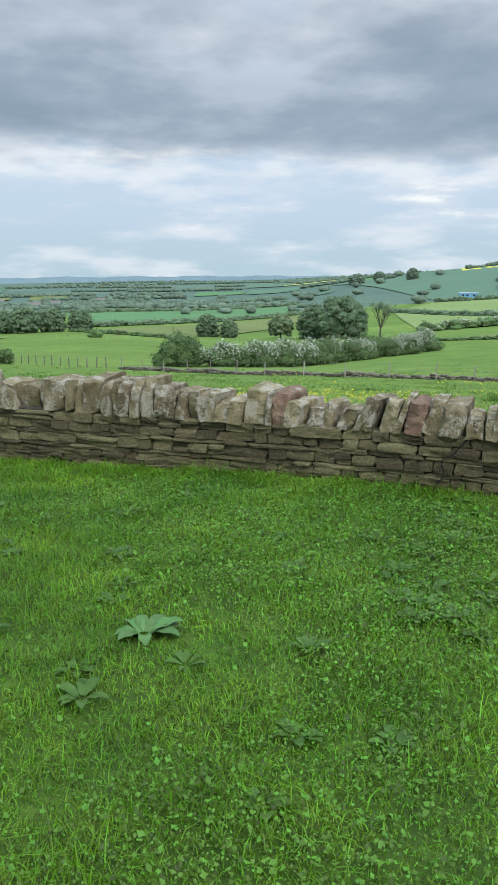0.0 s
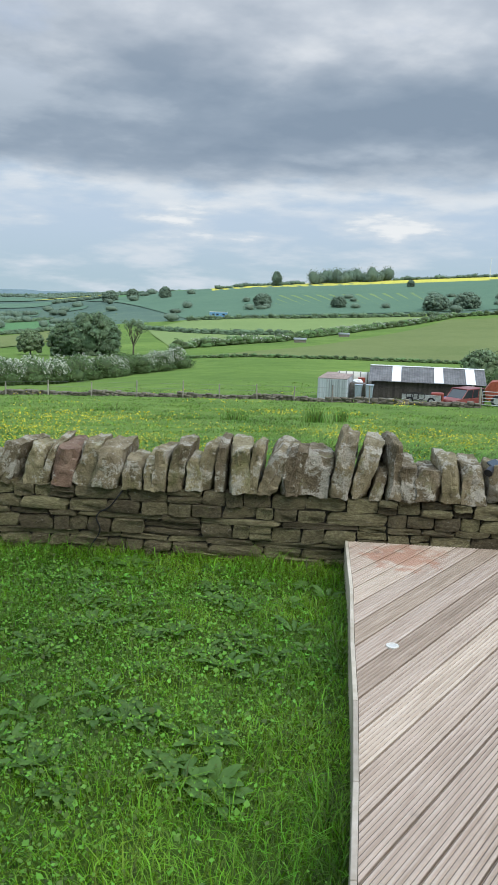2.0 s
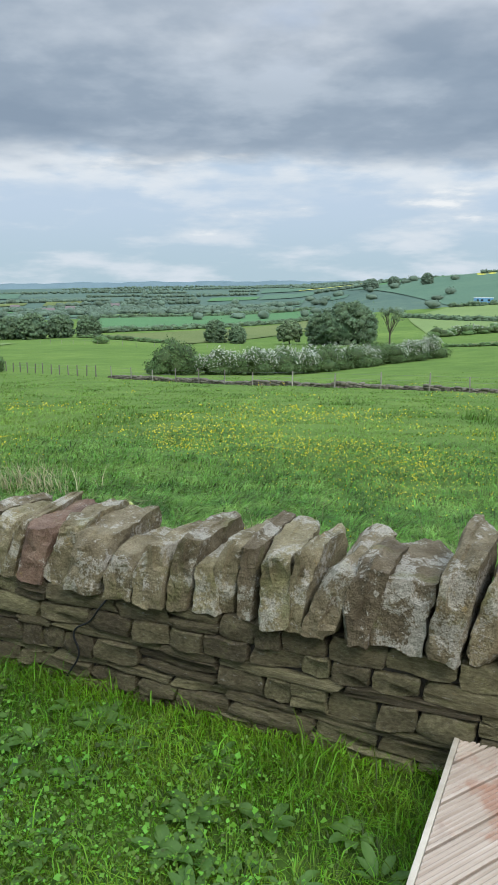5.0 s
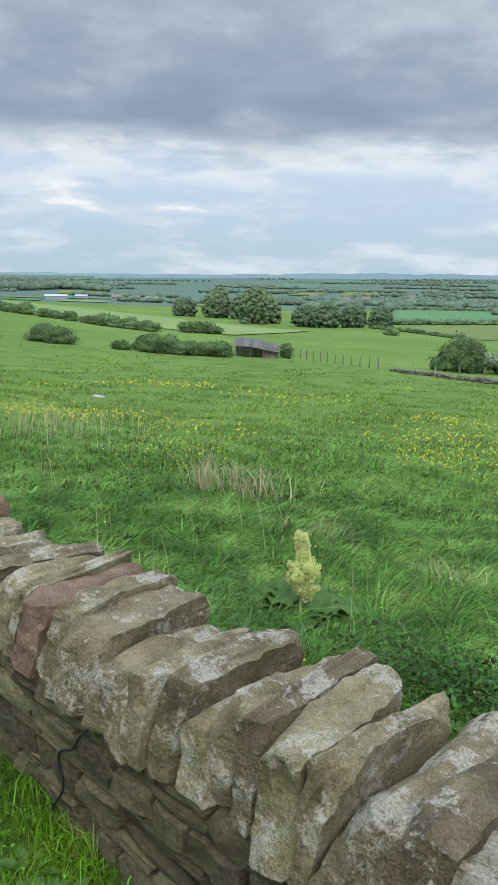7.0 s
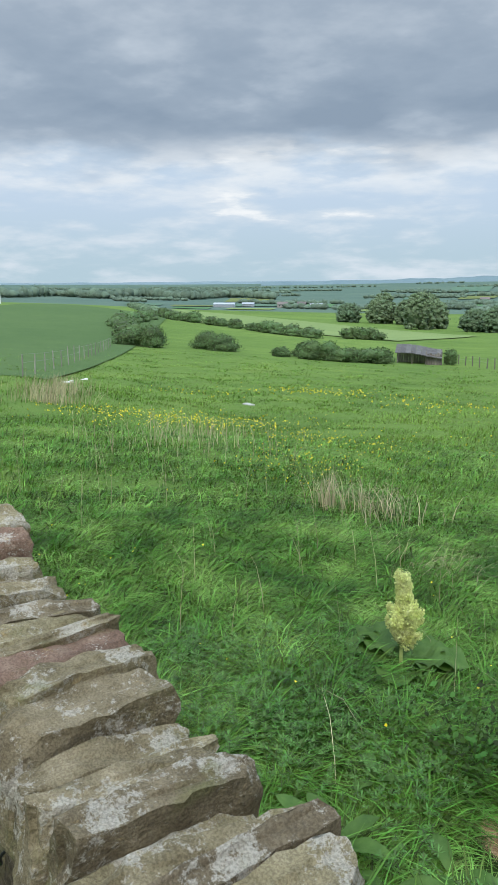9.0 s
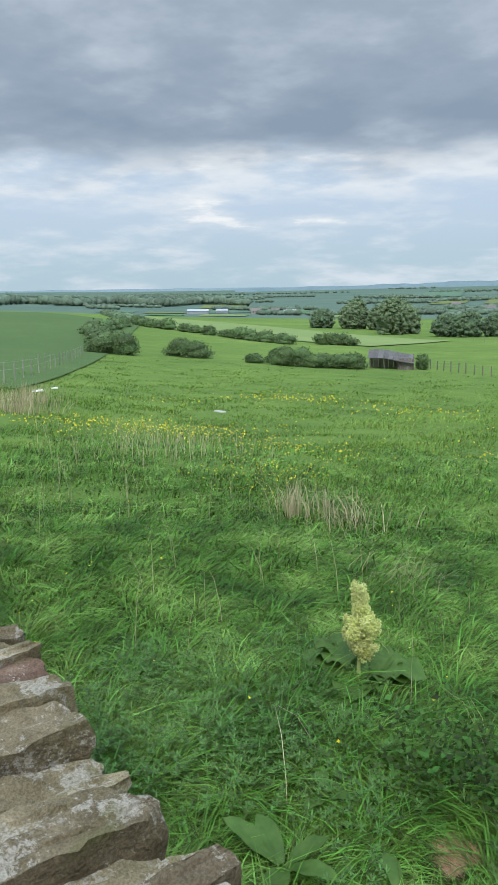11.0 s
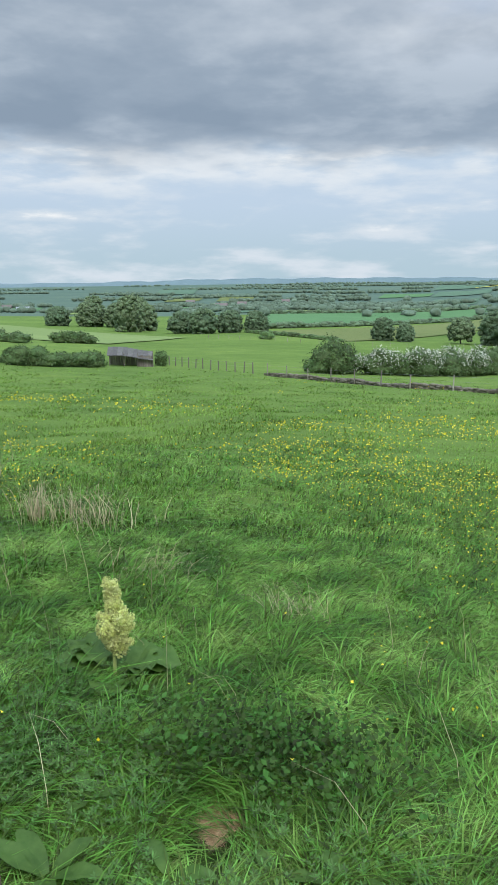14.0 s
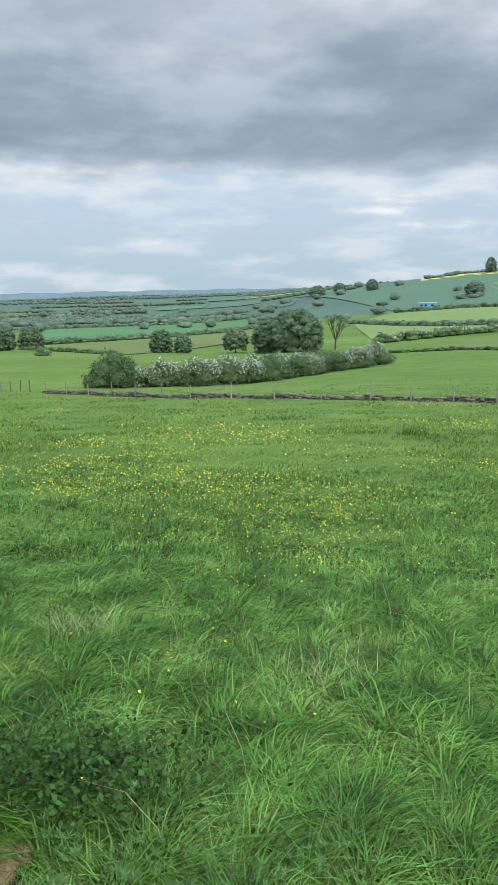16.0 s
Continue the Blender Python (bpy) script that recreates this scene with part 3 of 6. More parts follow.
def rough_block(name, w, h, d, lean, cuts, seed, mat, slant=0.0):
    """A quarried block that stands on z = 0: split faces, knocked corners, a sloping top."""
    bm = bmesh.new()
    bmesh.ops.create_cube(bm, size=1.0)
    bmesh.ops.subdivide_edges(bm, edges=bm.edges[:], cuts=cuts, use_grid_fill=True)
    r = random.Random(seed)
    shift = Vector((r.uniform(0, 90), r.uniform(0, 90), r.uniform(0, 90)))
    taper, twist, crown = r.uniform(0.84, 1.06), r.uniform(-0.10, 0.10), r.uniform(-0.16, 0.16)
    chops = []
    for k in range(9):
        nrm = Vector((r.uniform(-1, 1), r.uniform(-1, 1), r.uniform(-0.5, 1))).normalized()
        reach = 0.5 * (abs(nrm.x) + abs(nrm.y) + abs(nrm.z))
        chops.append((nrm, reach * r.uniform(0.74, 0.93)))
    ledge, ledge_x = r.uniform(0.2, 0.8), r.uniform(-0.2, 0.2)
    for v in bm.verts:
        p = v.co.copy()
        for nrm, reach in chops:
            d_out = p.dot(nrm) - reach
            if d_out > 0:
                p -= nrm * d_out
        up_t = p.z + 0.5
        k = 1.0 - (1.0 - taper) * up_t
        step = 0.06 if p.x > ledge_x and up_t > ledge else 0.0
        p = Vector((p.x * w * k, p.y * d * (1 - 0.10 * up_t) + step * d * 0.5, p.z * h * (1 - step)))
        p.z += h / 2 + up_t * (p.x * crown + p.y * slant)
        p.x += lean * up_t + twist * p.y
        s = p * 6.0 + shift
        amount = min(w, h) * 0.11
        facet = Vector((noise.noise(s), noise.noise(s + Vector((31, 7, 3))), noise.noise(s + Vector((5, 57, 11)))))
        s = p * 21.0 + shift
        chip = Vector((noise.noise(s), noise.noise(s + Vector((31, 7, 3))), noise.noise(s + Vector((5, 57, 11)))))
        s = p * 55.0 + shift
        pit = Vector((noise.noise(s), noise.noise(s + Vector((31, 7, 3))), noise.noise(s + Vector((5, 57, 11)))))
        v.co = p + facet * amount + chip * min(0.013, amount * 0.9) + pit * 0.0045
    for f in bm.faces:
        f.smooth = True
    me = bpy.data.meshes.new(name)
    bm.to_mesh(me)
    bm.free()
    me.set_sharp_from_angle(angle=radians(33))
    me.materials.append(mat)
    return me


wall = None


def make_wall():
    """The garden's drystone wall: a dark core, coursed face stones, and upright coping stones."""
    global wall
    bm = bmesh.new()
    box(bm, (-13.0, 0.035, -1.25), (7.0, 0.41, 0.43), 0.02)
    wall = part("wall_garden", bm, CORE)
    wall.matrix_world = Matrix(((UX, NX, 0, AX), (UY, NY, 0, AY), (0, 0, 1, 0), (0, 0, 0, 1)))
    tagged(wall, "low drystone garden wall with upright coping stones", "stone wall", kind="structure")
    r = random.Random(3)
    shapes = []
    for k in range(14):
        b = bmesh.new()
        bmesh.ops.create_cube(b, size=1.0)
        bmesh.ops.subdivide_edges(b, edges=b.edges[:], cuts=2, use_grid_fill=True)
        skew = [r.uniform(-0.10, 0.10) for _ in range(4)]
        for v in b.verts:
            p = v.co.copy()
            over = max(0.0, (p * 2).length - 1.42)
            p -= p.normalized() * over * 0.20
            p.z += p.x * skew[0] + (abs(p.x) - 0.25) * skew[1]
            p.x += p.z * skew[2]
            q = p * 3.1 + Vector((k * 7, k * 3, 5))
            v.co = p + Vector((noise.noise(q) * 0.07, noise.noise(q + Vector((9, 1, 4))) * 0.16, noise.noise(q + Vector((2, 8, 6))) * 0.15))
        for f in b.faces:
            f.smooth = True
        me = bpy.data.meshes.new("stone")
        b.to_mesh(me)
        b.free()
        me.set_sharp_from_angle(angle=radians(30))
        me.materials.append(STONE)
        shapes.append(me)
    # face stones, course on course, up to an uneven bed under the coping
    s_from, s_to, thick = -8.6, 4.6, 0.17
    z = -0.34
    while z < 0.455:
        high = r.choice([0.042, 0.055, 0.07, 0.085, 0.1])
        if z + high > 0.43:
            high = 0.478 - z
        s = s_from + r.uniform(-0.2, 0.0)
        while s < s_to:
            long = r.uniform(0.11, 0.29) * (1.0 + 0.8 * (r.random() < 0.18)) * (1.25 if high < 0.07 else 1.0)
            dip = -0.020 * max(0.0, -2.6 - s)
            split = high > 0.085 and r.random() < 0.35
            for kk in range(2 if split else 1):
                hh = high / (2 if split else 1)
                if z + dip + hh > float(lawn_height(s, 0)) - 0.03:
                    st = part_of("stone", r.choice(shapes), wall)
                    st.matrix_local = pose(s + long / 2, thick / 2 + r.uniform(-0.018, 0.012), z + dip + hh * (kk + 0.5), r.uniform(-2, 2), r.uniform(-1.6, 1.6), r.uniform(-3.5, 3.5)) @ Matrix.Diagonal((long - 0.007, thick, hh - 0.004, 1))
            s += long
        z += high
    # the far face, rougher, mostly under the grass
    z = -0.95
    while z < 0.40:
        s = -7.0
        while s < 2.0:
            long = r.uniform(0.3, 0.6)
            st = part_of("stone", r.choice(shapes), wall)
            st.matrix_local = pose(s + long / 2, 0.36, z + 0.09, r.uniform(-2, 2), 0, r.uniform(-4, 4)) @ Matrix.Diagonal((long, 0.17, 0.185, 1))
            s += long
        z += 0.19
    # coping: where each stone starts along the wall, how high it stands, how far its top leans
    starts = [-6.33, -6.10, -5.83, -5.49, -5.38, -5.25, -5.06, -4.93, -4.83, -4.71, -4.61, -4.47, -4.36, -4.21, -4.10, -4.00, -3.89, -3.80, -3.66, -3.52, -3.31, -3.24, -3.09, -2.94, -2.78, -2.68, -2.50, -2.42, -2.30, -2.16, -2.09, -1.92]
    highs = [31, 27, 35, 34, 35, 39, 35, 36, 37, 37, 39, 32, 27, 29, 28, 26, 29, 19, 22, 33, 31, 31, 22, 16, 22, 18, 27, 30, 28, 31, 29, 32]
    leans = [0, 1, 0, 0, 1, 0, 0, 0, 0, 1, 0, 4, 2, 0, 0, 0, 4, 1, 0, 2, 1, 2, 1, 0, 5, 13, 12, 8, 7, 10, 8, 6]
    starts += [-1.77, -1.55, -1.42, -1.33, -1.24, -1.13, -1.01, -0.92, -0.84, -0.70, -0.62, -0.49, -0.36, -0.15, -0.01, 0.115, 0.21, 0.30, 0.42, 0.59, 0.73]
    highs += [29, 19, 21, 29, 33, 21, 32, 33, 33, 34, 31, 34, 29, 43, 38, 20, 41, 26, 19, 30, 27]
    leans += [1, 0, 1, 2, 6, 2, 6, 0, 2, 5, 12, 9, 2, 9, 13, 6, 2, 1, 1, -3, -2]
    s = 0.88
    while s < 5.4:
        starts.append(s)
        highs.append(r.randint(22, 36))
        leans.append(r.randint(-2, 5))
        s += r.uniform(0.09, 0.17)
    starts.append(s)
    left = -6.33
    while left > -8.8:
        left -= r.uniform(0.1, 0.19)
        starts.insert(0, left)
        highs.insert(0, r.randint(26, 38))
        leans.insert(0, r.randint(-1, 4))
    for k, (a, high, lean) in enumerate(zip(starts, highs, leans)):
        w = starts[k + 1] - a
        near = -3.6 < a < 1.2
        red = abs(a + 2.09) < 0.02 or abs(a + 3.24) < 0.02
        deep = r.uniform(0.46, 0.55)
        # the tops lie nearly flat, a little under the listed height
        high = high - 3.0 if high > 24 else high * 0.95
        me = rough_block("coping_stone", max(0.06, w * 1.02), high / 100 + 0.012, deep, lean / 125, 11 if near else 6, 100 + k, RED_STONE if red else COPING, r.uniform(-0.06, 0.10))
        st = part_of("coping_stone", me, wall)
        dip = -0.018 * max(0.0, -2.6 - a)
        st.matrix_local = pose(a + w / 2, deep / 2 - 0.02 + r.uniform(-0.025, 0.03), 0.462 + dip + 0.02 * max(0.0, min(1.0, a + 1.8)), 0, 0, r.uniform(-5, 5))


make_wall()


def make_deck():
    """Grooved boards laid slantwise, cut to the wall and to the deck's open edge."""
    bm = bmesh.new()
    inner = [(x + 0.05, y - 0.02) for x, y in EDGE]
    ring = [bm.verts.new((x, y, -0.05)) for x, y in inner] + [bm.verts.new((*on_wall(5.2, -7.5)[:2], -0.05)), bm.verts.new((*on_wall(5.2, -0.03)[:2], -0.05))]
    face = bm.faces.new(ring)
    made = bmesh.ops.extrude_face_region(bm, geom=[face])["geom"]
    bmesh.ops.translate(bm, vec=(0, 0, 0.212), verts=[g for g in made if isinstance(g, bmesh.types.BMVert)])
    bmesh.ops.recalc_face_normals(bm, faces=bm.faces[:])
    deck = part("deck", bm, OLD_WOOD)
    tagged(deck, "raised deck of weathered grooved boards laid slantwise", "deck", kind="structure")
    turn = radians(33.7)
    bx, by = math.cos(turn), math.sin(turn)
    pitch, wide, ridges = 0.128, 0.1215, 7
    first = -2.014
    outline = [(0.0, 0.0), (wide, 0.0), (wide, 0.026)]
    step = wide / ridges
    for k in range(ridges):
        x1 = wide - k * step
        outline += [(x1 - step * 0.22, 0.028), (x1 - step * 0.66, 0.028), (x1 - step * 0.74, 0.0225), (x1 - step * 0.98, 0.0225)]
    outline += [(0.0, 0.026)]
    for k in range(-16, 64):
        q = first + pitch * k                       # x sin - y cos of the board's upper side
        if q + pitch < AX * by - AY * bx:
            continue
        ox, oy = q * by, -q * bx
        # where the board's middle line meets the open edge
        cut = None
        for (x0, y0), (x1, y1) in zip(EDGE, EDGE[1:]):
            qm = q + pitch / 2
            f0, f1 = x0 * by - y0 * bx - qm, x1 * by - y1 * bx - qm
            if f0 * f1 <= 0 and f0 != f1:
                cut = ((x0, y0), (x1, y1))
        if cut is None and q < -2.6:
            cut = (EDGE[0], EDGE[1])
        bm = bmesh.new()
        prism(bm, outline, -3.0, 13.0)
        m = Matrix(((by, bx, 0, ox), (-bx, by, 0, oy), (0, 0, 1, DECK_Z - 0.028), (0, 0, 0, 1)))
        bmesh.ops.transform(bm, matrix=m, verts=bm.verts[:])
        planes = [(on_wall(0, -0.012), Vector((NX, NY, 0))), (on_wall(5.1, 0), Vector((UX, UY, 0))), (on_wall(0, -7.4), Vector((-NX, -NY, 0)))]
        if cut:
            (x0, y0), (x1, y1) = cut
            out = Vector((y1 - y0, -(x1 - x0), 0)).normalized()
            planes.append((Vector((x0, y0, 0)) - out * 0.022, out))
        elif k > 0:
            planes.append((Vector((EDGE[-1][0], EDGE[-1][1], 0)), Vector((-1, 0, 0))))
        for co, no in planes:
            bmesh.ops.bisect_plane(bm, geom=bm.verts[:] + bm.edges[:] + bm.faces[:], plane_co=co, plane_no=no, clear_outer=True)
            es = [e for e in bm.edges if e.is_boundary]
            if es:
                bmesh.ops.edgenet_fill(bm, edges=es)
        if len(bm.verts) < 8:
            bm.free()
            continue
        bd = part("board", bm, DARK_WOOD if k in (0, 2, 11) else WOOD, deck)
        bd.data.materials.append(GRIME)
        for poly in bd.data.polygons:
            if poly.normal.z > 0.9 and poly.center.z < DECK_Z - 0.003:
                poly.material_index = 1
    for (x0, y0), (x1, y1) in zip(EDGE, EDGE[1:]):
        a, b = Vector((x0, y0, 0)), Vector((x1, y1, 0))
        n = max(1, round((b - a).length / 1.2))
        for k in range(n):
            p, q = a.lerp(b, k / n), a.lerp(b, (k + 1) / n)
            way_v = (q - p).normalized()
            out = Vector((way_v.y, -way_v.x, 0))
            bm = bmesh.new()
            box(bm, (0.001, 0.0, -0.08), ((q - p).length - 0.001, 0.020, DECK_Z + 0.003), 0.002, Matrix(((way_v.x, -out.x, 0, p.x), (way_v.y, -out.y, 0, p.y), (0, 0, 1, 0), (0, 0, 0, 1))))
            part("edge_board", bm, TRIM, deck, "pale narrow edging board")
    lamp = holder("deck_light", pose(2.675, 3.895, DECK_Z), "round white recessed light set in the deck boards", "deck light")
    bm = bmesh.new()
    prof = [(0.030, -0.01), (0.030, 0.003), (0.028, 0.0045), (0.019, 0.0045), (0.0165, 0.0025), (0.0165, -0.01)]
    rings = [[bm.verts.new((r0 * math.cos(k * math.tau / 28), r0 * math.sin(k * math.tau / 28), z0)) for k in range(28)] for r0, z0 in prof]
    for r0, r1 in zip(rings, rings[1:]):
        for k in range(28):
            bm.faces.new((r0[k], r0[(k + 1) % 28], r1[(k + 1) % 28], r1[k]))
    bmesh.ops.recalc_face_normals(bm, faces=bm.faces[:])
    part("bezel", bm, plain("pale_bezel", (0.56, 0.54, 0.48), 0.4), lamp, "pale round rim")
    bm = bmesh.new()
    rod(bm, (0, 0, -0.01), (0, 0, 0.002), 0.0168, 0.0168, 24)
    part("lens", bm, plain("frosted_lens", (0.50, 0.49, 0.45), 0.3), lamp, "frosted grey lens")


make_deck()


# ---- grass ----
def make_lawn_grass():
    n = 330000
    s, o = rng.uniform(-7.4, 1.6, n), -rng.uniform(0.0, 1.0, n) ** 1.05 * 6.6
    x, y = AX + s * UX + o * NX, AY + s * UY + o * NY
    edge = np.interp(y, [p[1] for p in EDGE[::-1]], [p[0] for p in EDGE[::-1]])
    keep = (x < edge - 0.008) & (y > 1.1) & (np.abs(np.arctan2(x + 0.6, y + 1.2)) < 0.62)
    keep &= o < -0.005
    s, o, x, y = s[keep], o[keep], x[keep], y[keep]
    m = len(x)
    patch = np.sin(x * 1.9 + 1.3 * np.sin(y * 1.4)) * np.sin(y * 2.3 + x) + rng.normal(0, 0.35, m)
    shaggy = np.clip((-0.75 - o) * -1.2, 0, 1) * (o > -0.75) + np.clip(1 - (edge[keep] - x) * 3.0, 0, 1)
    high = (0.040 + 0.014 * patch + rng.uniform(0, 0.030, m)) * (1 + 0.8 * np.clip(shaggy, 0, 1))
    high = np.clip(high, 0.025, 0.2)
    tall = rng.random(m) < 0.035
    high[tall] *= 2.1
    tuft = np.sin(x * 5.1 + 2.0 * np.sin(y * 3.7)) * np.sin(y * 6.3 + 1.5 * np.sin(x * 4.1))
    high *= np.clip(1.0 + 0.5 * tuft, 0.55, 1.6)
    wide = rng.uniform(0.003, 0.0068, m)
    base = np.stack([x, y, lawn_height(s, o) - 0.008], 1)
    v, f = blades(base, high, wide, rng.uniform(0, math.tau, m), rng.uniform(0.3, 1.7, m), 2)
    ob = new("lawn_grass", bulk("lawn_grass", v, f, [LAWN_GRASS]))
    tagged(ob, "thick bright green lawn grass in uneven tufts", "grass", kind="stuff")
    # clover and other small weeds lie in drifts among the grass
    n = 210000
    s, o = rng.uniform(-7.0, 1.4, n), rng.uniform(-6.2, -0.1, n)
    x, y = AX + s * UX + o * NX, AY + s * UY + o * NY
    edge = np.interp(y, [p[1] for p in EDGE[::-1]], [p[0] for p in EDGE[::-1]])
    drift = np.sin(x * 1.1 + 0.8) + np.sin(y * 1.5 + 0.7 * x) + np.sin(x * 3.1 - y * 2.2) * 0.6 + rng.normal(0, 0.6, n)
    keep = (x < edge - 0.03) & (y > 1.4) & (drift > 0.1) & (np.abs(np.arctan2(x + 0.6, y + 1.2)) < 0.6)
    s, o, x, y = s[keep], o[keep], x[keep], y[keep]
    tuft = np.sin(x * 5.1 + 2.0 * np.sin(y * 3.7)) * np.sin(y * 6.3 + 1.5 * np.sin(x * 4.1))
    c = np.stack([x, y, lawn_height(s, o) + 0.036 + 0.018 * tuft + rng.uniform(-0.015, 0.03, len(x))], 1)
    facing = np.tile([0.0, 0.0, 1.0], (len(x), 1))
    v, f = clad_cards(c, facing, np.full(len(x), 0.0125) * rng.choice([0.7, 1.0, 1.6], len(x), p=[0.45, 0.43, 0.12]), 1.25)
    ob = new("clover", bulk("clover", v, f, [CLOVER]))
    tagged(ob, "drifts of small green clover and weed leaves in the lawn", "clover", kind="stuff")


def in_view(x, y, lo=-57, hi=44):
    b = np.degrees(np.arctan2(x - 2.4, y - 3.6))
    return (b > lo) & (b < hi)


def wind(x, y):
    return 0.25 + 0.5 * np.sin(x * 0.45 + 1.2 * np.sin(y * 0.33)) + 0.35 * np.sin(y * 0.8 + x * 0.25)


def hummock(x, y):
    """How lush the long grass grows: rises and hollows about half a metre and two metres across."""
    small = np.sin(x * 6.1 + 2.1 * np.sin(y * 4.3 + 1.0)) * np.sin(y * 7.3 + 1.7 * np.sin(x * 5.2))
    large = np.sin(x * 1.7 + 1.4 * np.sin(y * 1.3)) * np.sin(y * 2.1 + 1.1 * np.sin(x * 1.1))
    return 0.65 * small + 0.35 * large


PATCH_X, PATCH_Y = 2.31, 8.57                        # the patch of dead grass


def trodden(x, y):
    """One on the dead patch and on its near side, nought elsewhere."""
    a, b = (x - PATCH_X), (y - PATCH_Y + 0.10)
    return np.hypot(a / 0.23, (b + 0.12) / 0.44) < 1.0


def tussocks(x, y, per, spread, high, wide, bend, segs):
    """Blades that spring from tussock centres and arch outwards, leaning with the wind."""
    n = len(x)
    size = np.repeat(np.clip(rng.normal(1.0, 0.22, n), 0.5, 1.6), per)
    head = rng.uniform(0, math.tau, n * per)
    out = np.abs(rng.normal(0, 1, n * per))
    px = np.repeat(x, per) + np.cos(head) * out * np.repeat(spread, per)
    py = np.repeat(y, per) + np.sin(head) * out * np.repeat(spread, per)
    w = wind(px, py)
    head = np.arctan2(np.sin(head) + 0.85 * np.sin(w), np.cos(head) + 0.85 * np.cos(w))
    m = n * per
    hi = np.repeat(high, per) * size * rng.uniform(0.6, 1.15, m)
    base = np.stack([px, py, land(px, py) - 0.02], 1)
    return blades(base, hi, np.repeat(wide, per) * rng.uniform(0.65, 1.3, m), head, np.clip(rng.normal(bend, 0.35, m), 0.15, 1.9), segs)


def make_field_grass():
    # long grass below the wall, in arching tussocks
    for lo, hi, n, per, segs in ((0.8, 4.6, 9000, 22, 4), (4.6, 9.0, 17500, 15, 3), (9.0, 21.0, 26000, 9, 2)):
        r = np.sqrt(rng.uniform(lo ** 2, hi ** 2, n))
        b = np.radians(rng.uniform(-62, 48, n))
        x, y = 2.9 + r * np.sin(b), 4.9 + r * np.cos(b)
        off = NX * (x - AX) + NY * (y - AY)
        keep = (off > 0.60) & in_view(x, y, -62, 46) & ~trodden(x, y) & (np.hypot(x - 1.14, y - 9.92) > 0.20) & (rng.random(n) < np.clip((21 - r) / 12, 0.0, 1) * np.where(off < 2.4, 0.55, 1.0))
        x, y, r = x[keep], y[keep], r[keep]
        grow = 1 + 0.5 * hummock(x, y)
        v, f = tussocks(x, y, per, 0.055 + 0.007 * r, 0.25 * grow * np.clip(1.12 - r * 0.03, 0.55, 1.1), 0.0098 + 0.0007 * r, 1.35, segs)
        tagged(new("long_grass", bulk("long_grass", v, f, [FIELD_GRASS])), "long green windblown grass below the garden wall", "grass", kind="stuff")
    # the meadow further out
    n = 30000
    r = np.exp(rng.uniform(np.log(9.0), np.log(95.0), n))
    b = np.radians(rng.uniform(-58, 45, n))
    x, y = 2.9 + r * np.sin(b), 4.9 + r * np.cos(b)
    keep = in_view(x, y) & (rng.random(n) < 0.8 * np.clip((105 - r) / 60, 0.12, 1) * np.clip((r - 8) / 6, 0, 1))
    x, y, r = x[keep], y[keep], r[keep]
    clump = np.clip(1 + 0.6 * np.sin(x * 0.9 + 1.7 * np.sin(y * 0.6)) * np.sin(y * 0.75 + 1.3 * np.sin(x * 0.5)), 0.5, 1.6)
    v, f = tussocks(x, y, 11, 0.12 + 0.009 * r, 0.15 * clump, 0.0011 * r, 0.95, 2)
    tagged(new("meadow_grass", bulk("meadow_grass", v, f, [MID_GRASS])), "rough green meadow grass on the falling field", "grass", kind="stuff")


make_lawn_grass()
make_field_grass()


# ---- hedges, bushes and trees ----
ball = bmesh.new()
bmesh.ops.create_icosphere(ball, subdivisions=2, radius=1.0)
BALL_V = np.array([v.co[:] for v in ball.verts])
BALL_F = np.array([[v.index for v in f.verts] for f in ball.faces])
ball.free()


def leaves(name, spots, count, size, mat, parent=None, label="", solid=True):
    p, d = lumps(spots, count, size)
    v, f = clad_cards(p, d, np.full(count, size))
    if solid:
        # the dense inner mass of each lump
        rows = np.array(spots, float)
        k = len(rows)
        n = len(BALL_V)
        wob = 1 + 0.10 * rng.normal(0, 1, (k, n, 1))
        inner = (rows[:, None, :3] + BALL_V[None] * rows[:, None, 3:] * 0.86 * wob).reshape(-1, 3)
        f = f + [(np.arange(k)[:, None, None] * n + BALL_F[None]).reshape(-1, 3) + len(v)]
        v = np.concatenate([v, inner])
    ob = new(name, bulk(name, v, f, [mat]))
    if parent:
        ob.parent = parent
    return tagged(ob, label)


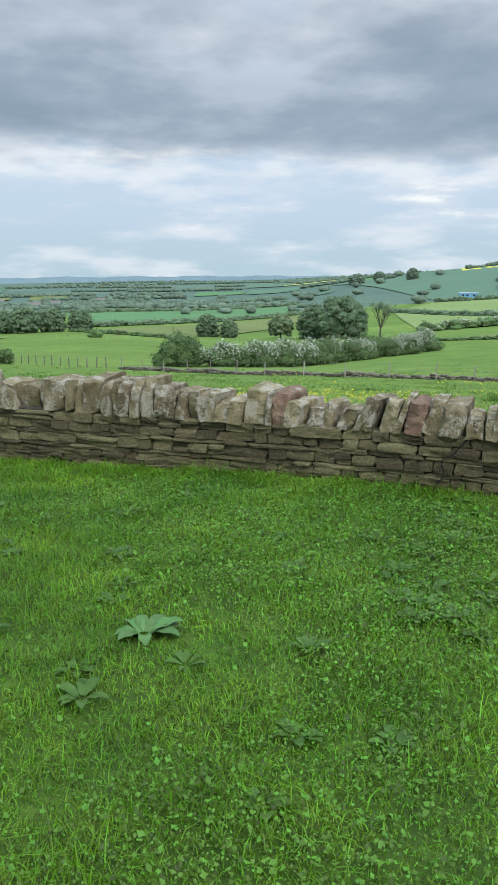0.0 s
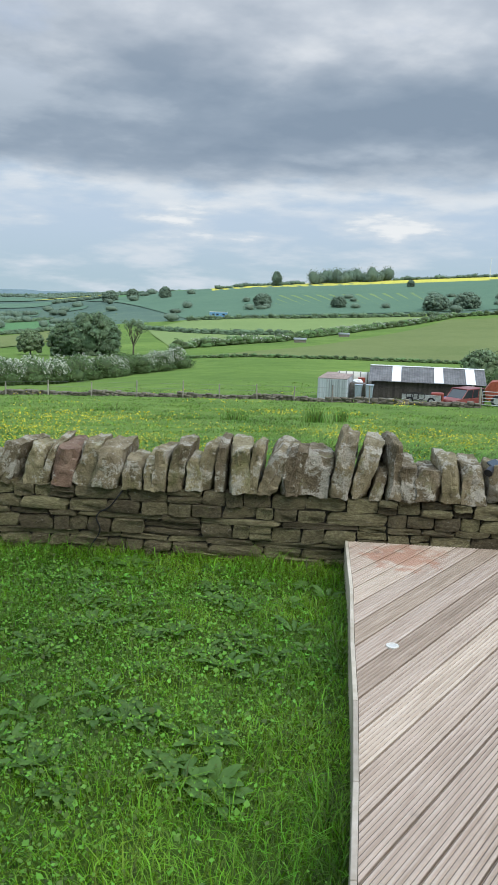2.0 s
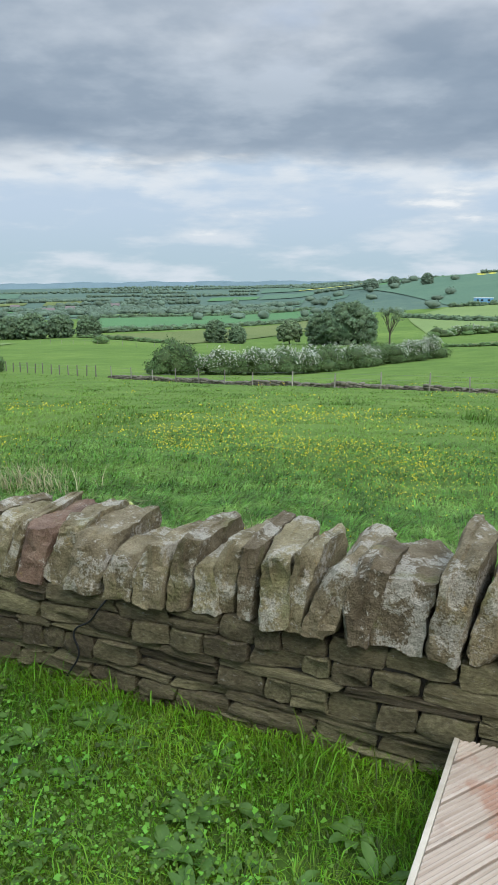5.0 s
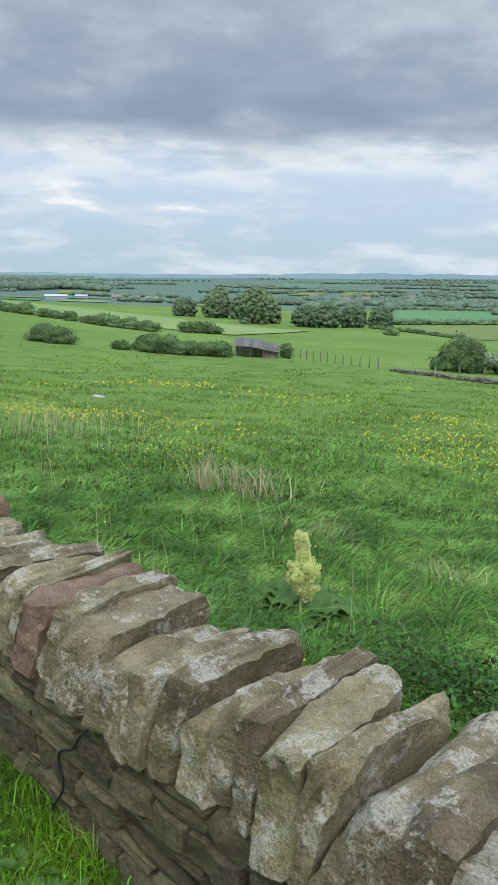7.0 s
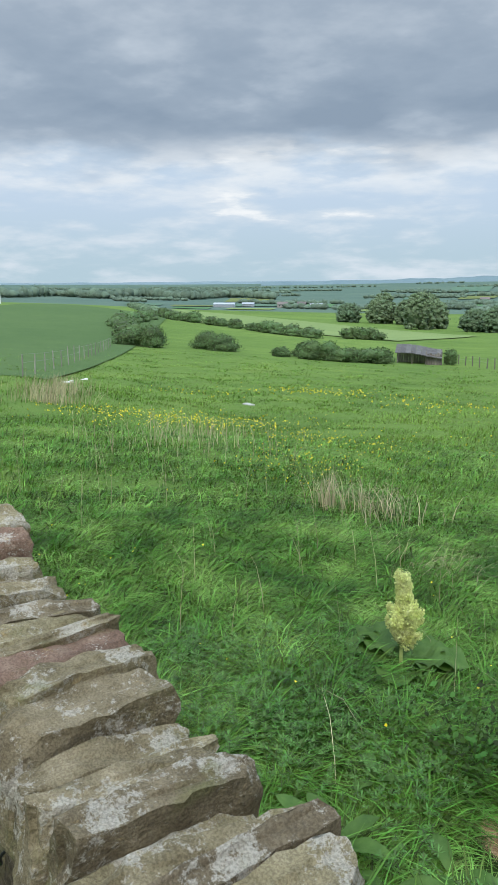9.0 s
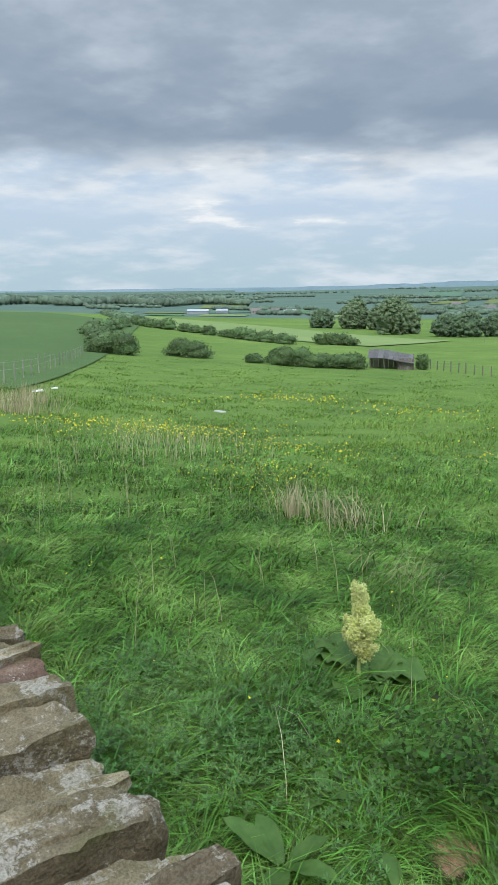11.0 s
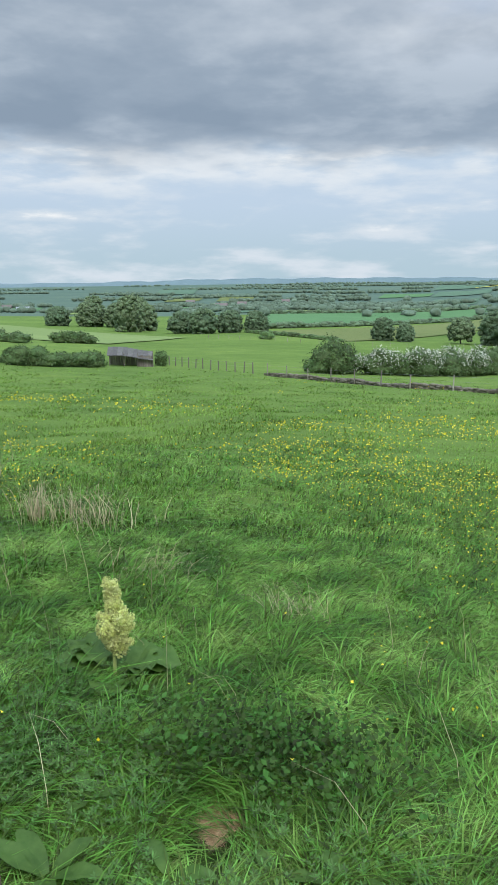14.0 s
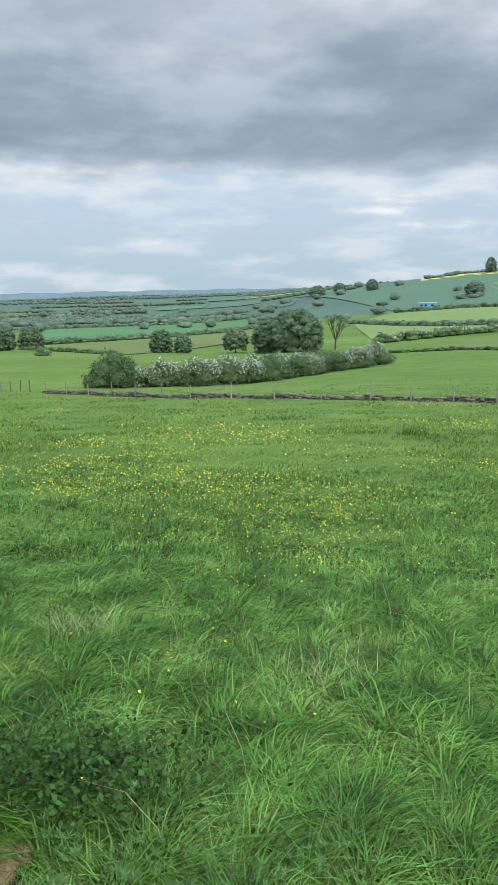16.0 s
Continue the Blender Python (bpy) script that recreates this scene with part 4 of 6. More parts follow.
def hedge(line, high, wide, label, count, size, mat=LEAF, blossom=0.0, ragged=0.25, group="hedges", name="hedge", category="hedge"):
    """A hedge along a line of (x, y), as a row of uneven lumps down to the ground."""
    r = random.Random(int(abs(line[0][0] * 13 + line[0][1] * 7)))
    thing = holder(name, Matrix.Translation(spot(*line[0])), label, category, group)
    base = thing.matrix_world.translation
    rows = []
    for (x0, y0), (x1, y1) in zip(line, line[1:]):
        long = math.hypot(x1 - x0, y1 - y0)
        n = max(1, round(long / (wide * 0.55)))
        for k in range(n):
            t = (k + r.uniform(0.2, 0.8)) / n
            x, y = x0 + (x1 - x0) * t + r.uniform(-0.2, 0.2) * wide, y0 + (y1 - y0) * t + r.uniform(-0.2, 0.2) * wide
            h = high * (1 + r.uniform(-ragged, ragged))
            z = float(land(x, y))
            rows.append((x - base.x, y - base.y, z + h * 0.60 - base.z, wide * r.uniform(0.4, 0.6), wide * r.uniform(0.4, 0.6), h * 0.40))
            rows.append((x - base.x + r.uniform(-0.3, 0.3) * wide, y - base.y, z + h * 0.28 - base.z, wide * 0.55, wide * 0.55, h * 0.34))
    leaves("foliage", rows, int(count * 2.0), size * 0.8, mat, thing)
    if blossom:
        tops = [(x, y, z + rz * 0.12, rx * 1.04, ry * 1.04, rz * 1.05) for x, y, z, rx, ry, rz in rows[::2] if r.random() < blossom]
        if tops:
            leaves("blossom", tops, int(count * 0.75 * blossom + 60), size * 0.75, BLOSSOM, thing, "white hawthorn blossom", solid=False)
    return thing


def tree(x, y, high, wide, label, count, size, mat=DARK_LEAF, stem=0.28, seed=1, group="", bare=False):
    """A tapered trunk with forking limbs and an uneven crown of leaf clumps."""
    r = random.Random(seed)
    thing = holder("tree", Matrix.Translation(spot(x, y)), label, "tree", group)
    bm = bmesh.new()
    rod(bm, (0, 0, -0.3), (0, 0, high * stem), high * 0.028, high * 0.02, 8)
    ends = []
    for k in range(9 if bare else 6):
        a = k * math.tau / (9 if bare else 6) + r.uniform(-0.4, 0.4)
        start = Vector((0, 0, high * stem * r.uniform(0.75, 1.0)))
        end = Vector((math.cos(a) * wide * r.uniform(0.18, 0.33), math.sin(a) * wide * r.uniform(0.18, 0.33), high * r.uniform(0.55, 0.9)))
        rod(bm, start, end, high * 0.012, high * 0.004, 6)
        ends.append(end)
        if bare:
            for j in range(5):
                tip = end + Vector((r.uniform(-1, 1) * wide * 0.16, r.uniform(-1, 1) * wide * 0.16, high * r.uniform(0.0, 0.16)))
                rod(bm, start.lerp(end, r.uniform(0.45, 0.95)), tip, high * 0.005, high * 0.0015, 5)
                ends.append(tip)
    part("trunk", bm, BARK, thing)
    rows = []
    foot = stem * 0.6 if stem > 0.1 else 0.0
    for k in range(210):
        a, t = r.uniform(0, math.tau), r.random() ** 0.9
        girth = (0.80 + 0.20 * math.sin(t * 5)) if t < 0.45 else math.sqrt(max(0.0, 1 - ((t - 0.40) / 0.62) ** 2))
        d = 0.44 * girth * math.sqrt(r.uniform(0.5, 1.0))
        s = wide * r.uniform(0.040, 0.085)
        z = max(high * (foot + (0.92 - foot) * t), s * 0.6)
        rows.append((math.cos(a) * wide * d, math.sin(a) * wide * d, z, s, s, s * 0.85))
    rows.append((0, 0, high * (foot + (1 - foot) * 0.45), wide * 0.41, wide * 0.41, high * (1 - foot) * 0.47))
    if bare:
        leaves("crown", [(e.x, e.y, e.z, wide * 0.07, wide * 0.07, high * 0.05) for e in ends], int(count * 3.6), size * 0.6, mat, thing, solid=False)
    else:
        leaves("crown", rows, int(count * 3.0), size * 0.72, mat, thing)
    return thing


# hawthorns in flower beyond the field wall
haw_high = [3.7, 2.7, 2.9, 3.0, 3.4, 3.3, 3.2, 3.5, 3.0, 3.0, 3.2]
haw_bloom = [0.05, 0.6, 0.45, 0.5, 1.0, 0.15, 0.25, 0.85, 0.5, 0.8, 1.0]
haws = [((-8.6 + 3.8 * k, 97.5 + 38.5 * (k / 10) ** 0.92), haw_high[k], 3.1 + 0.11 * k, haw_bloom[k]) for k in range(11)]
for (x, y), high, wide, flower in haws:
    hedge([(x - wide * 0.62, y - wide * 0.5), (x + wide * 0.62, y + wide * 0.5)], high, wide, "hawthorn bush thick with white blossom" if flower > 0.3 else "dark green hawthorn bush in the hedge", 2600, 0.24, LEAF, flower, 0.2, "hawthorns in the hedge", "hawthorn", "bush")
tree(28.1, 241, 13.0, 19, "broad dark green tree in full leaf", 6500, 0.6, DARK_LEAF, 0.04, 4)
tree(20.5, 246, 10.5, 11, "dark green tree in full leaf", 2600, 0.55, DARK_LEAF, 0.04, 14)
tree(38.5, 226, 10.5, 9, "thin grey half-bare tree", 420, 0.35, PALE_LEAF, 0.3, 5, bare=True)
tree(-13.5, 253, 7.6, 8.2, "small round dark tree in the valley", 2000, 0.4, DARK_LEAF, 0.05, 6, "pair of small trees")
tree(-6.5, 252, 6.0, 6.5, "small round dark tree in the valley", 1500, 0.4, DARK_LEAF, 0.05, 7, "pair of small trees")
tree(10.4, 253, 8.2, 9.0, "small tree with a clear trunk", 1900, 0.4, PALE_LEAF, 0.2, 8)
for k, (x, y, h, w) in enumerate([(-90, 280, 8.5, 11), (-80, 275, 9.5, 12), (-71, 279, 8.5, 11), (-62, 284, 7.5, 10)]):
    tree(x, y, h, w, "dark tree in a valley clump", 1900, 0.55, DARK_LEAF, 0.0, 20 + k, "valley clump of trees")
hedge([(-43.5, 214), (-40, 216)], 2.4, 3.0, "small bush in the valley field", 350, 0.3, group="", name="bush", category="bush")

# bushes and hedges down the field
for line, h, w, lab, cnt in (
        ([(-65.0, 75.5), (-61.0, 77)], 2.1, 2.9, "dark green bush by the fence", 3600), ([(-60.3, 86), (-56, 84.5)], 2.5, 3.4, "round green bush in the field", 2600),
        ([(-48.5, 84.6), (-46.6, 84.2)], 1.3, 1.6, "low green bush in the field", 900), ([(-46.3, 87), (-45.4, 87.2)], 2.3, 1.5, "upright green bush in the field", 1100),
        ([(-42.8, 84), (-39.5, 86), (-35.6, 90)], 2.1, 2.6, "broad green bush beside the timber shed", 4200), ([(-31.4, 99), (-30.6, 99.6)], 2.0, 1.3, "dark bush beside the timber shed", 900)):
    hedge(line, h, w, lab, cnt, 0.20, LEAF, 0.0, 0.3, "", "bush", "bush")
for line, h, w, cnt, sz in (
        ([(-165, 195), (-142, 186)], 2.6, 4.0, 2200, 0.45), ([(-137, 184), (-126, 178)], 1.9, 3.0, 900, 0.4), ([(-119, 171), (-115, 169)], 2.0, 3.0, 500, 0.4),
        ([(-110, 168), (-95, 157), (-79, 148)], 2.3, 3.4, 2600, 0.4), ([(-78, 158), (-70, 162)], 2.2, 3.0, 1300, 0.4), ([(-150, 175), (-110, 120), (-66, 78)], 2.2, 3.2, 3600, 0.4),
        ([(-440, 470), (-300, 330), (-200, 232), (-165, 198)], 2.6, 5.0, 3600, 0.7), ([(57, 256), (101, 281), (184, 371), (294, 457), (372, 450)], 3.0, 4.6, 6500, 0.55),
        ([(89, 495), (111, 350), (128, 333)], 2.6, 4.4, 2400, 0.6), ([(131, 549), (201, 503), (291, 466)], 3.2, 5.0, 3200, 0.7), ([(-129, 546), (-40, 600), (46, 672)], 3.0, 5.0, 2200, 0.8),
        ([(-71, 312), (-20, 420), (48, 552)], 2.4, 4.0, 2600, 0.6), ([(-64, 277), (-23, 223)], 1.2, 2.0, 700, 0.35), ([(44, 181), (70, 160), (100, 136), (135, 118)], 0.8, 1.4, 1100, 0.25)):
    hedge(line, h, w, "field hedge flecked with blossom" if line[0][0] == 57 else "dark green field hedge", cnt, sz, LEAF if line[0][1] < 300 else DARK_LEAF, 0.5 if line[0][0] == 57 else 0.0, 0.3)
for k in range(9):
    f = k / 8
    tree(-168 + 54 * f + (k % 2) * 6, 332 - 46 * f + 30 * math.sin(f * 3.1), 9 + 3 * (k % 3), 13, "tree in the valley wood", 1500, 0.7, PALE_LEAF if k % 3 else DARK_LEAF, 0.0, 40 + k, "valley wood")


def woods(name, label, places, high, wide, count, size, mat=DARK_LEAF):
    """Far woodland that nobody could count: one mass of leaf clumps on the land."""
    r = random.Random(len(places) + int(high * 10))
    rows = []
    for x, y in places:
        z = float(land(x, y))
        h = high * r.uniform(0.7, 1.25)
        rows.append((x, y, z + h * 0.5, wide * r.uniform(0.35, 0.6), wide * r.uniform(0.35, 0.6), h * 0.55))
    ob = leaves(name, rows, count, size, mat)
    return tagged(ob, label, "woodland", kind="stuff")


r0 = random.Random(11)
band = []
for lo, hi, d0, d1, n in ((-34, -6, 640, 1500, 20), (-46, -30, 820, 1700, 14), (-14, 12, 620, 1700, 16)):
    for k in range(n):
        bear, d, turn = r0.uniform(lo, hi), r0.uniform(d0, d1), r0.uniform(-0.35, 0.35)
        x, y = away(bear, d)
        for j in range(r0.randint(9, 28)):
            band.append((x + 5.2 * j * math.cos(turn) + r0.uniform(-2, 2), y + 5.2 * j * math.sin(turn) + r0.uniform(-4, 4)))
for k in range(22):
    bear, d, turn = r0.uniform(-50, 14), r0.uniform(1650, 2500), r0.uniform(-0.15, 0.15)
    x, y = away(bear, d)
    for j in range(r0.randint(18, 45)):
        band.append((x + 9 * j * math.cos(turn) + r0.uniform(-4, 4), y + 9 * j * math.sin(turn) + r0.uniform(-8, 8)))
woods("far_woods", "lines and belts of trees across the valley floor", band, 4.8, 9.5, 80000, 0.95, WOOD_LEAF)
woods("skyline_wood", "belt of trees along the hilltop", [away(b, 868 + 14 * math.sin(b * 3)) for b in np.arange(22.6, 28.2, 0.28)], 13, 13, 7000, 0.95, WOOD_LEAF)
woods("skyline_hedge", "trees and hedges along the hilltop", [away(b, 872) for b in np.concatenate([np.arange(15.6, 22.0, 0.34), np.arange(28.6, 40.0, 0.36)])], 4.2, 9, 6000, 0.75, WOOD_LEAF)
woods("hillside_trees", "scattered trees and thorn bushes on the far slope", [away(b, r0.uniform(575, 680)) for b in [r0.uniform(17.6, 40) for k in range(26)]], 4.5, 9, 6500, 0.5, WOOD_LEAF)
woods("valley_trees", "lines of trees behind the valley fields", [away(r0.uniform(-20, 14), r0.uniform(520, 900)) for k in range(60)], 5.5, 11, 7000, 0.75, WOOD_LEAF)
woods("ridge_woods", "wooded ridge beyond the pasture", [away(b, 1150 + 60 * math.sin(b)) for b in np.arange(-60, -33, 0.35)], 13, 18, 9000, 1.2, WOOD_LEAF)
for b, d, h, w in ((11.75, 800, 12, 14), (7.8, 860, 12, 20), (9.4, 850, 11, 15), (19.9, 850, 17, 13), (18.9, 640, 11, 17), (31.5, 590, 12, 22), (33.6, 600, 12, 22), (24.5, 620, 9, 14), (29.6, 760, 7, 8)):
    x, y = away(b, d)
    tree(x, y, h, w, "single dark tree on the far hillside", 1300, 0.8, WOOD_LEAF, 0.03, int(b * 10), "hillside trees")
# far ridges that close the view
def ridge(name, label, d, lo, hi, tops, mat):
    bs = np.linspace(lo, hi, 120)
    h = np.interp(bs, np.linspace(lo, hi, len(tops)), tops) + 2.0 * np.sin(bs * 1.3) + 1.1 * np.sin(bs * 3.7)
    a = np.radians(bs)
    x0, y0 = 1.3 + d * np.sin(a), 1.2 + d * np.cos(a)
    x1, y1 = 1.3 + (d + 500) * np.sin(a), 1.2 + (d + 500) * np.cos(a)
    rows = np.stack([np.stack([x0, y0, np.full(120, -60.0)], 1), np.stack([x0 * 1.04, y0 * 1.04, h * 0.75], 1), np.stack([x1, y1, h], 1), np.stack([x1 * 1.2, y1 * 1.2, np.full(120, -60.0)], 1)], 0).reshape(-1, 3)
    i = (np.arange(3)[:, None] * 120 + np.arange(119)[None, :]).ravel()
    tagged(new(name, bulk(name, rows, [np.stack([i, i + 1, i + 121, i + 120], 1)], [mat], soft=True)), label, "hills", kind="structure")


# haze is put into these blue-grey hill colours, more for the farther ridge
FAR_HILL = turf("hazed_wooded_hill", (0.125, 0.180, 0.195), (0.145, 0.205, 0.215), (0.165, 0.225, 0.230))
FARTHEST = turf("hazed_farthest_hill", (0.15, 0.21, 0.225), (0.17, 0.23, 0.245), (0.19, 0.25, 0.26))
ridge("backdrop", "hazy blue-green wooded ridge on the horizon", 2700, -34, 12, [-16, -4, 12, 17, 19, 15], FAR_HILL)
ridge("backdrop", "far hills on the horizon, pale with painted haze", 3700, -70, 60, [-20, -20, -14, 0, 22, 26, 30, 30], FARTHEST)


# ---- field wall, fences, gate ----
WALL_LINE = [(-14.2, 84.9), (-6.2, 77.0), (1.4, 68.0), (8.0, 64.2), (14.9, 61.2), (20.2, 58.2), (25.0, 54.6), (29.6, 50.9), (33.9, 48.2)]
WALL_REST = [(36.4, 46.3), (40.0, 44.8), (46.0, 43.0), (58.0, 40.0)]


def field_wall(line, label):
    r = random.Random(9)
    base = spot(*line[0])
    verts, faces = [], []
    cube = np.array([(-1, -1, -1), (1, -1, -1), (1, 1, -1), (-1, 1, -1), (-1, -1, 1), (1, -1, 1), (1, 1, 1), (-1, 1, 1)], float) / 2
    idx = np.array([(0, 3, 2, 1), (4, 5, 6, 7), (0, 1, 5, 4), (1, 2, 6, 5), (2, 3, 7, 6), (3, 0, 4, 7)])
    for (x0, y0), (x1, y1) in zip(line, line[1:]):
        long = math.hypot(x1 - x0, y1 - y0)
        ux, uy = (x1 - x0) / long, (y1 - y0) / long
        s = 0.0
        while s < long:
            w = r.uniform(0.28, 0.5)
            tall = 0.37 + 0.09 * math.sin(s * 0.5 + x0) + r.uniform(-0.06, 0.06)
            x, y = x0 + ux * s, y0 + uy * s
            z = float(land(x, y)) - 0.15
            for k in range(5):
                hh = tall / 5 + 0.03
                c = cube * (w * 1.04 + r.uniform(-0.04, 0.06), 0.45 + r.uniform(-0.05, 0.05), hh * (1.0 + r.uniform(0, 0.35))) * (1 + 0.16 * rng.normal(0, 1, (8, 3)))
                px, py = x + r.uniform(-0.1, 0.1) * ux, y + r.uniform(-0.1, 0.1) * uy
                p = np.stack([px + c[:, 0] * ux - c[:, 1] * uy, py + c[:, 0] * uy + c[:, 1] * ux, z + (k + 0.5) * tall / 5 + c[:, 2] + 0.12], 1)
                faces.append(idx + len(verts) * 8)
                verts.append(p)
            s += w
    ob = new("field_wall", bulk("field_wall", np.concatenate(verts), [np.concatenate(faces)], [FIELD_STONE]))
    tagged(ob, label, "stone wall", kind="structure")


field_wall(WALL_LINE, "tumbled dark drystone field wall")
field_wall(WALL_REST, "tumbled dark drystone field wall beside the gate")

POST = material("grey_fence_post", [(0.3, (0.22, 0.20, 0.165)), (0.7, (0.40, 0.37, 0.32))], 9, 4, 0.9, 0.3, stretch=(3, 3, 0.6))
WIRE = plain("fence_wire", (0.25, 0.25, 0.24), 0.5, 0.6)


def fence(line, gap, high, label, wires=2, aside=0.0, thin=1.0, timber=None):
    """Posts with strands of wire between them."""
    r = random.Random(int(abs(line[0][0]) * 10))
    start = spot(*line[0])
    thing = holder("wire_fence", Matrix.Translation(start), label, "fence")
    tops = []
    for (x0, y0), (x1, y1) in zip(line, line[1:]):
        long = math.hypot(x1 - x0, y1 - y0)
        n = max(1, round(long / gap))
        for k in range(n):
            x, y = x0 + (x1 - x0) * k / n, y0 + (y1 - y0) * k / n - aside
            p = spot(x, y) - start
            h = high * r.uniform(0.88, 1.12)
            bm = bmesh.new()
            rod(bm, p - Vector((0, 0, 0.25)), p + Vector((r.uniform(-0.07, 0.07), r.uniform(-0.05, 0.05), h)), 0.06 * thin, 0.052 * thin, 7)
            part("post", bm, timber or POST, thing)
            tops.append(p + Vector((0, 0, high * 0.9)))
    for j in range(wires):
        bm = bmesh.new()
        for a, b in zip(tops, tops[1:]):
            rod(bm, a - Vector((0, 0, j * high * 0.32)), b - Vector((0, 0, j * high * 0.32)), 0.006, 0.006, 4)
        part("wire", bm, WIRE, thing)


fence([(-14.0, 84.9), (-6.2, 77.0), (1.4, 68.0), (8.0, 64.2), (14.9, 61.2), (20.2, 58.2), (25.0, 54.6), (29.4, 50.8)], 3.4, 1.25, "grey wooden posts and wire along the field wall", 2, 0.55)
fence([(-31.2, 101.5), (-24.5, 95.0), (-15.0, 86.2)], 1.9, 1.25, "row of dark posts and wire below the timber shed", 2, 0.0, 1.25, OLD_WOOD)
fence([(-25.5, 27.8), (-42, 47), (-62, 70)], 3.2, 1.2, "thin posts and wire beside the grazed pasture", 2, thin=0.6)
fence([(-62, 222), (-30, 196), (0, 214)], 5.0, 1.1, "far post and wire fence across the valley", 1)

STEEL = plain("galvanised_steel", (0.52, 0.53, 0.52), 0.45, 0.5)


def gate():
    a, b = Vector((34.15, 48.0, 0)), Vector((36.2, 46.5, 0))
    z = float(land(35.2, 47.2)) + 0.05
    thing = holder("field_gate", Matrix.Translation((a.x, a.y, z)), "grey metal five-bar field gate standing shut", "gate")
    v = b - a
    for k in range(5):
        bm = bmesh.new()
        rod(bm, (0, 0, 0.22 + 0.24 * k), (v.x, v.y, 0.22 + 0.24 * k), 0.028, 0.028, 6)
        part("bar", bm, STEEL, thing)
    for t in (0.0, 0.5, 1.0):
        bm = bmesh.new()
        rod(bm, (v.x * t, v.y * t, 0.18), (v.x * t, v.y * t, 1.24), 0.03, 0.03, 6)
        part("upright", bm, STEEL, thing)
    for t in (-0.06, 1.06):
        bm = bmesh.new()
        rod(bm, (v.x * t, v.y * t, -0.5), (v.x * t, v.y * t, 1.5), 0.09, 0.08, 8)
        part("gate_post", bm, POST, thing)


gate()


# ---- the farmyard behind the field wall ----
RUST = material("rusty_sheet", [(0.3, (0.24, 0.15, 0.11)), (0.7, (0.42, 0.36, 0.31))], 5, 5, 0.85, 0.3)
PALE_STEEL = material("chalky_blue_grey_steel", [(0.3, (0.37, 0.42, 0.44)), (0.62, (0.52, 0.57, 0.59)), (0.8, (0.30, 0.20, 0.14))], 1.6, 6, 0.7, 0.2, stretch=(2, 2, 0.4))
BOARDING = material("black_brown_boarding", [(0.3, (0.050, 0.043, 0.040)), (0.7, (0.105, 0.09, 0.082))], 4, 4, 0.85, 0.3, stretch=(0.4, 0.4, 5))
ROOFING = material("grey_fibre_sheet", [(0.3, (0.085, 0.085, 0.085)), (0.7, (0.165, 0.165, 0.16))], 3, 5, 0.85, 0.2)
WHITE = plain("white_sheet", (0.78, 0.79, 0.77), 0.5)
CREAM = material("cream_plastic", [(0.3, (0.56, 0.54, 0.44)), (0.7, (0.70, 0.68, 0.57))], 3, 4, 0.6, 0.1)
RED = material("red_paint", [(0.3, (0.24, 0.05, 0.035)), (0.7, (0.36, 0.085, 0.055))], 4, 4, 0.45, 0.1)
MAROON = material("faded_maroon_paint", [(0.3, (0.20, 0.05, 0.05)), (0.7, (0.31, 0.09, 0.085))], 4, 4, 0.35, 0.05)
GREEN_PAINT = material("dark_green_boarding", [(0.3, (0.022, 0.045, 0.042)), (0.7, (0.045, 0.075, 0.07))], 4, 4, 0.7, 0.2)
RUBBER = plain("black_rubber", (0.03, 0.03, 0.032), 0.8)
BLUE = plain("blue_sheet", (0.12, 0.24, 0.55), 0.5)
GREY_BIN = plain("grey_blue_plastic", (0.30, 0.36, 0.40), 0.55)
PANE = glass("dark_window_glass")


def frame_at(x, y, tx, ty, sink=0.0):
    """A pose on the land whose x axis runs towards (tx, ty)."""
    a = math.degrees(math.atan2(ty - y, tx - x))
    z = min(float(land(x, y)), float(land(tx, ty)))
    return pose(x, y, z - sink, 0, 0, a)


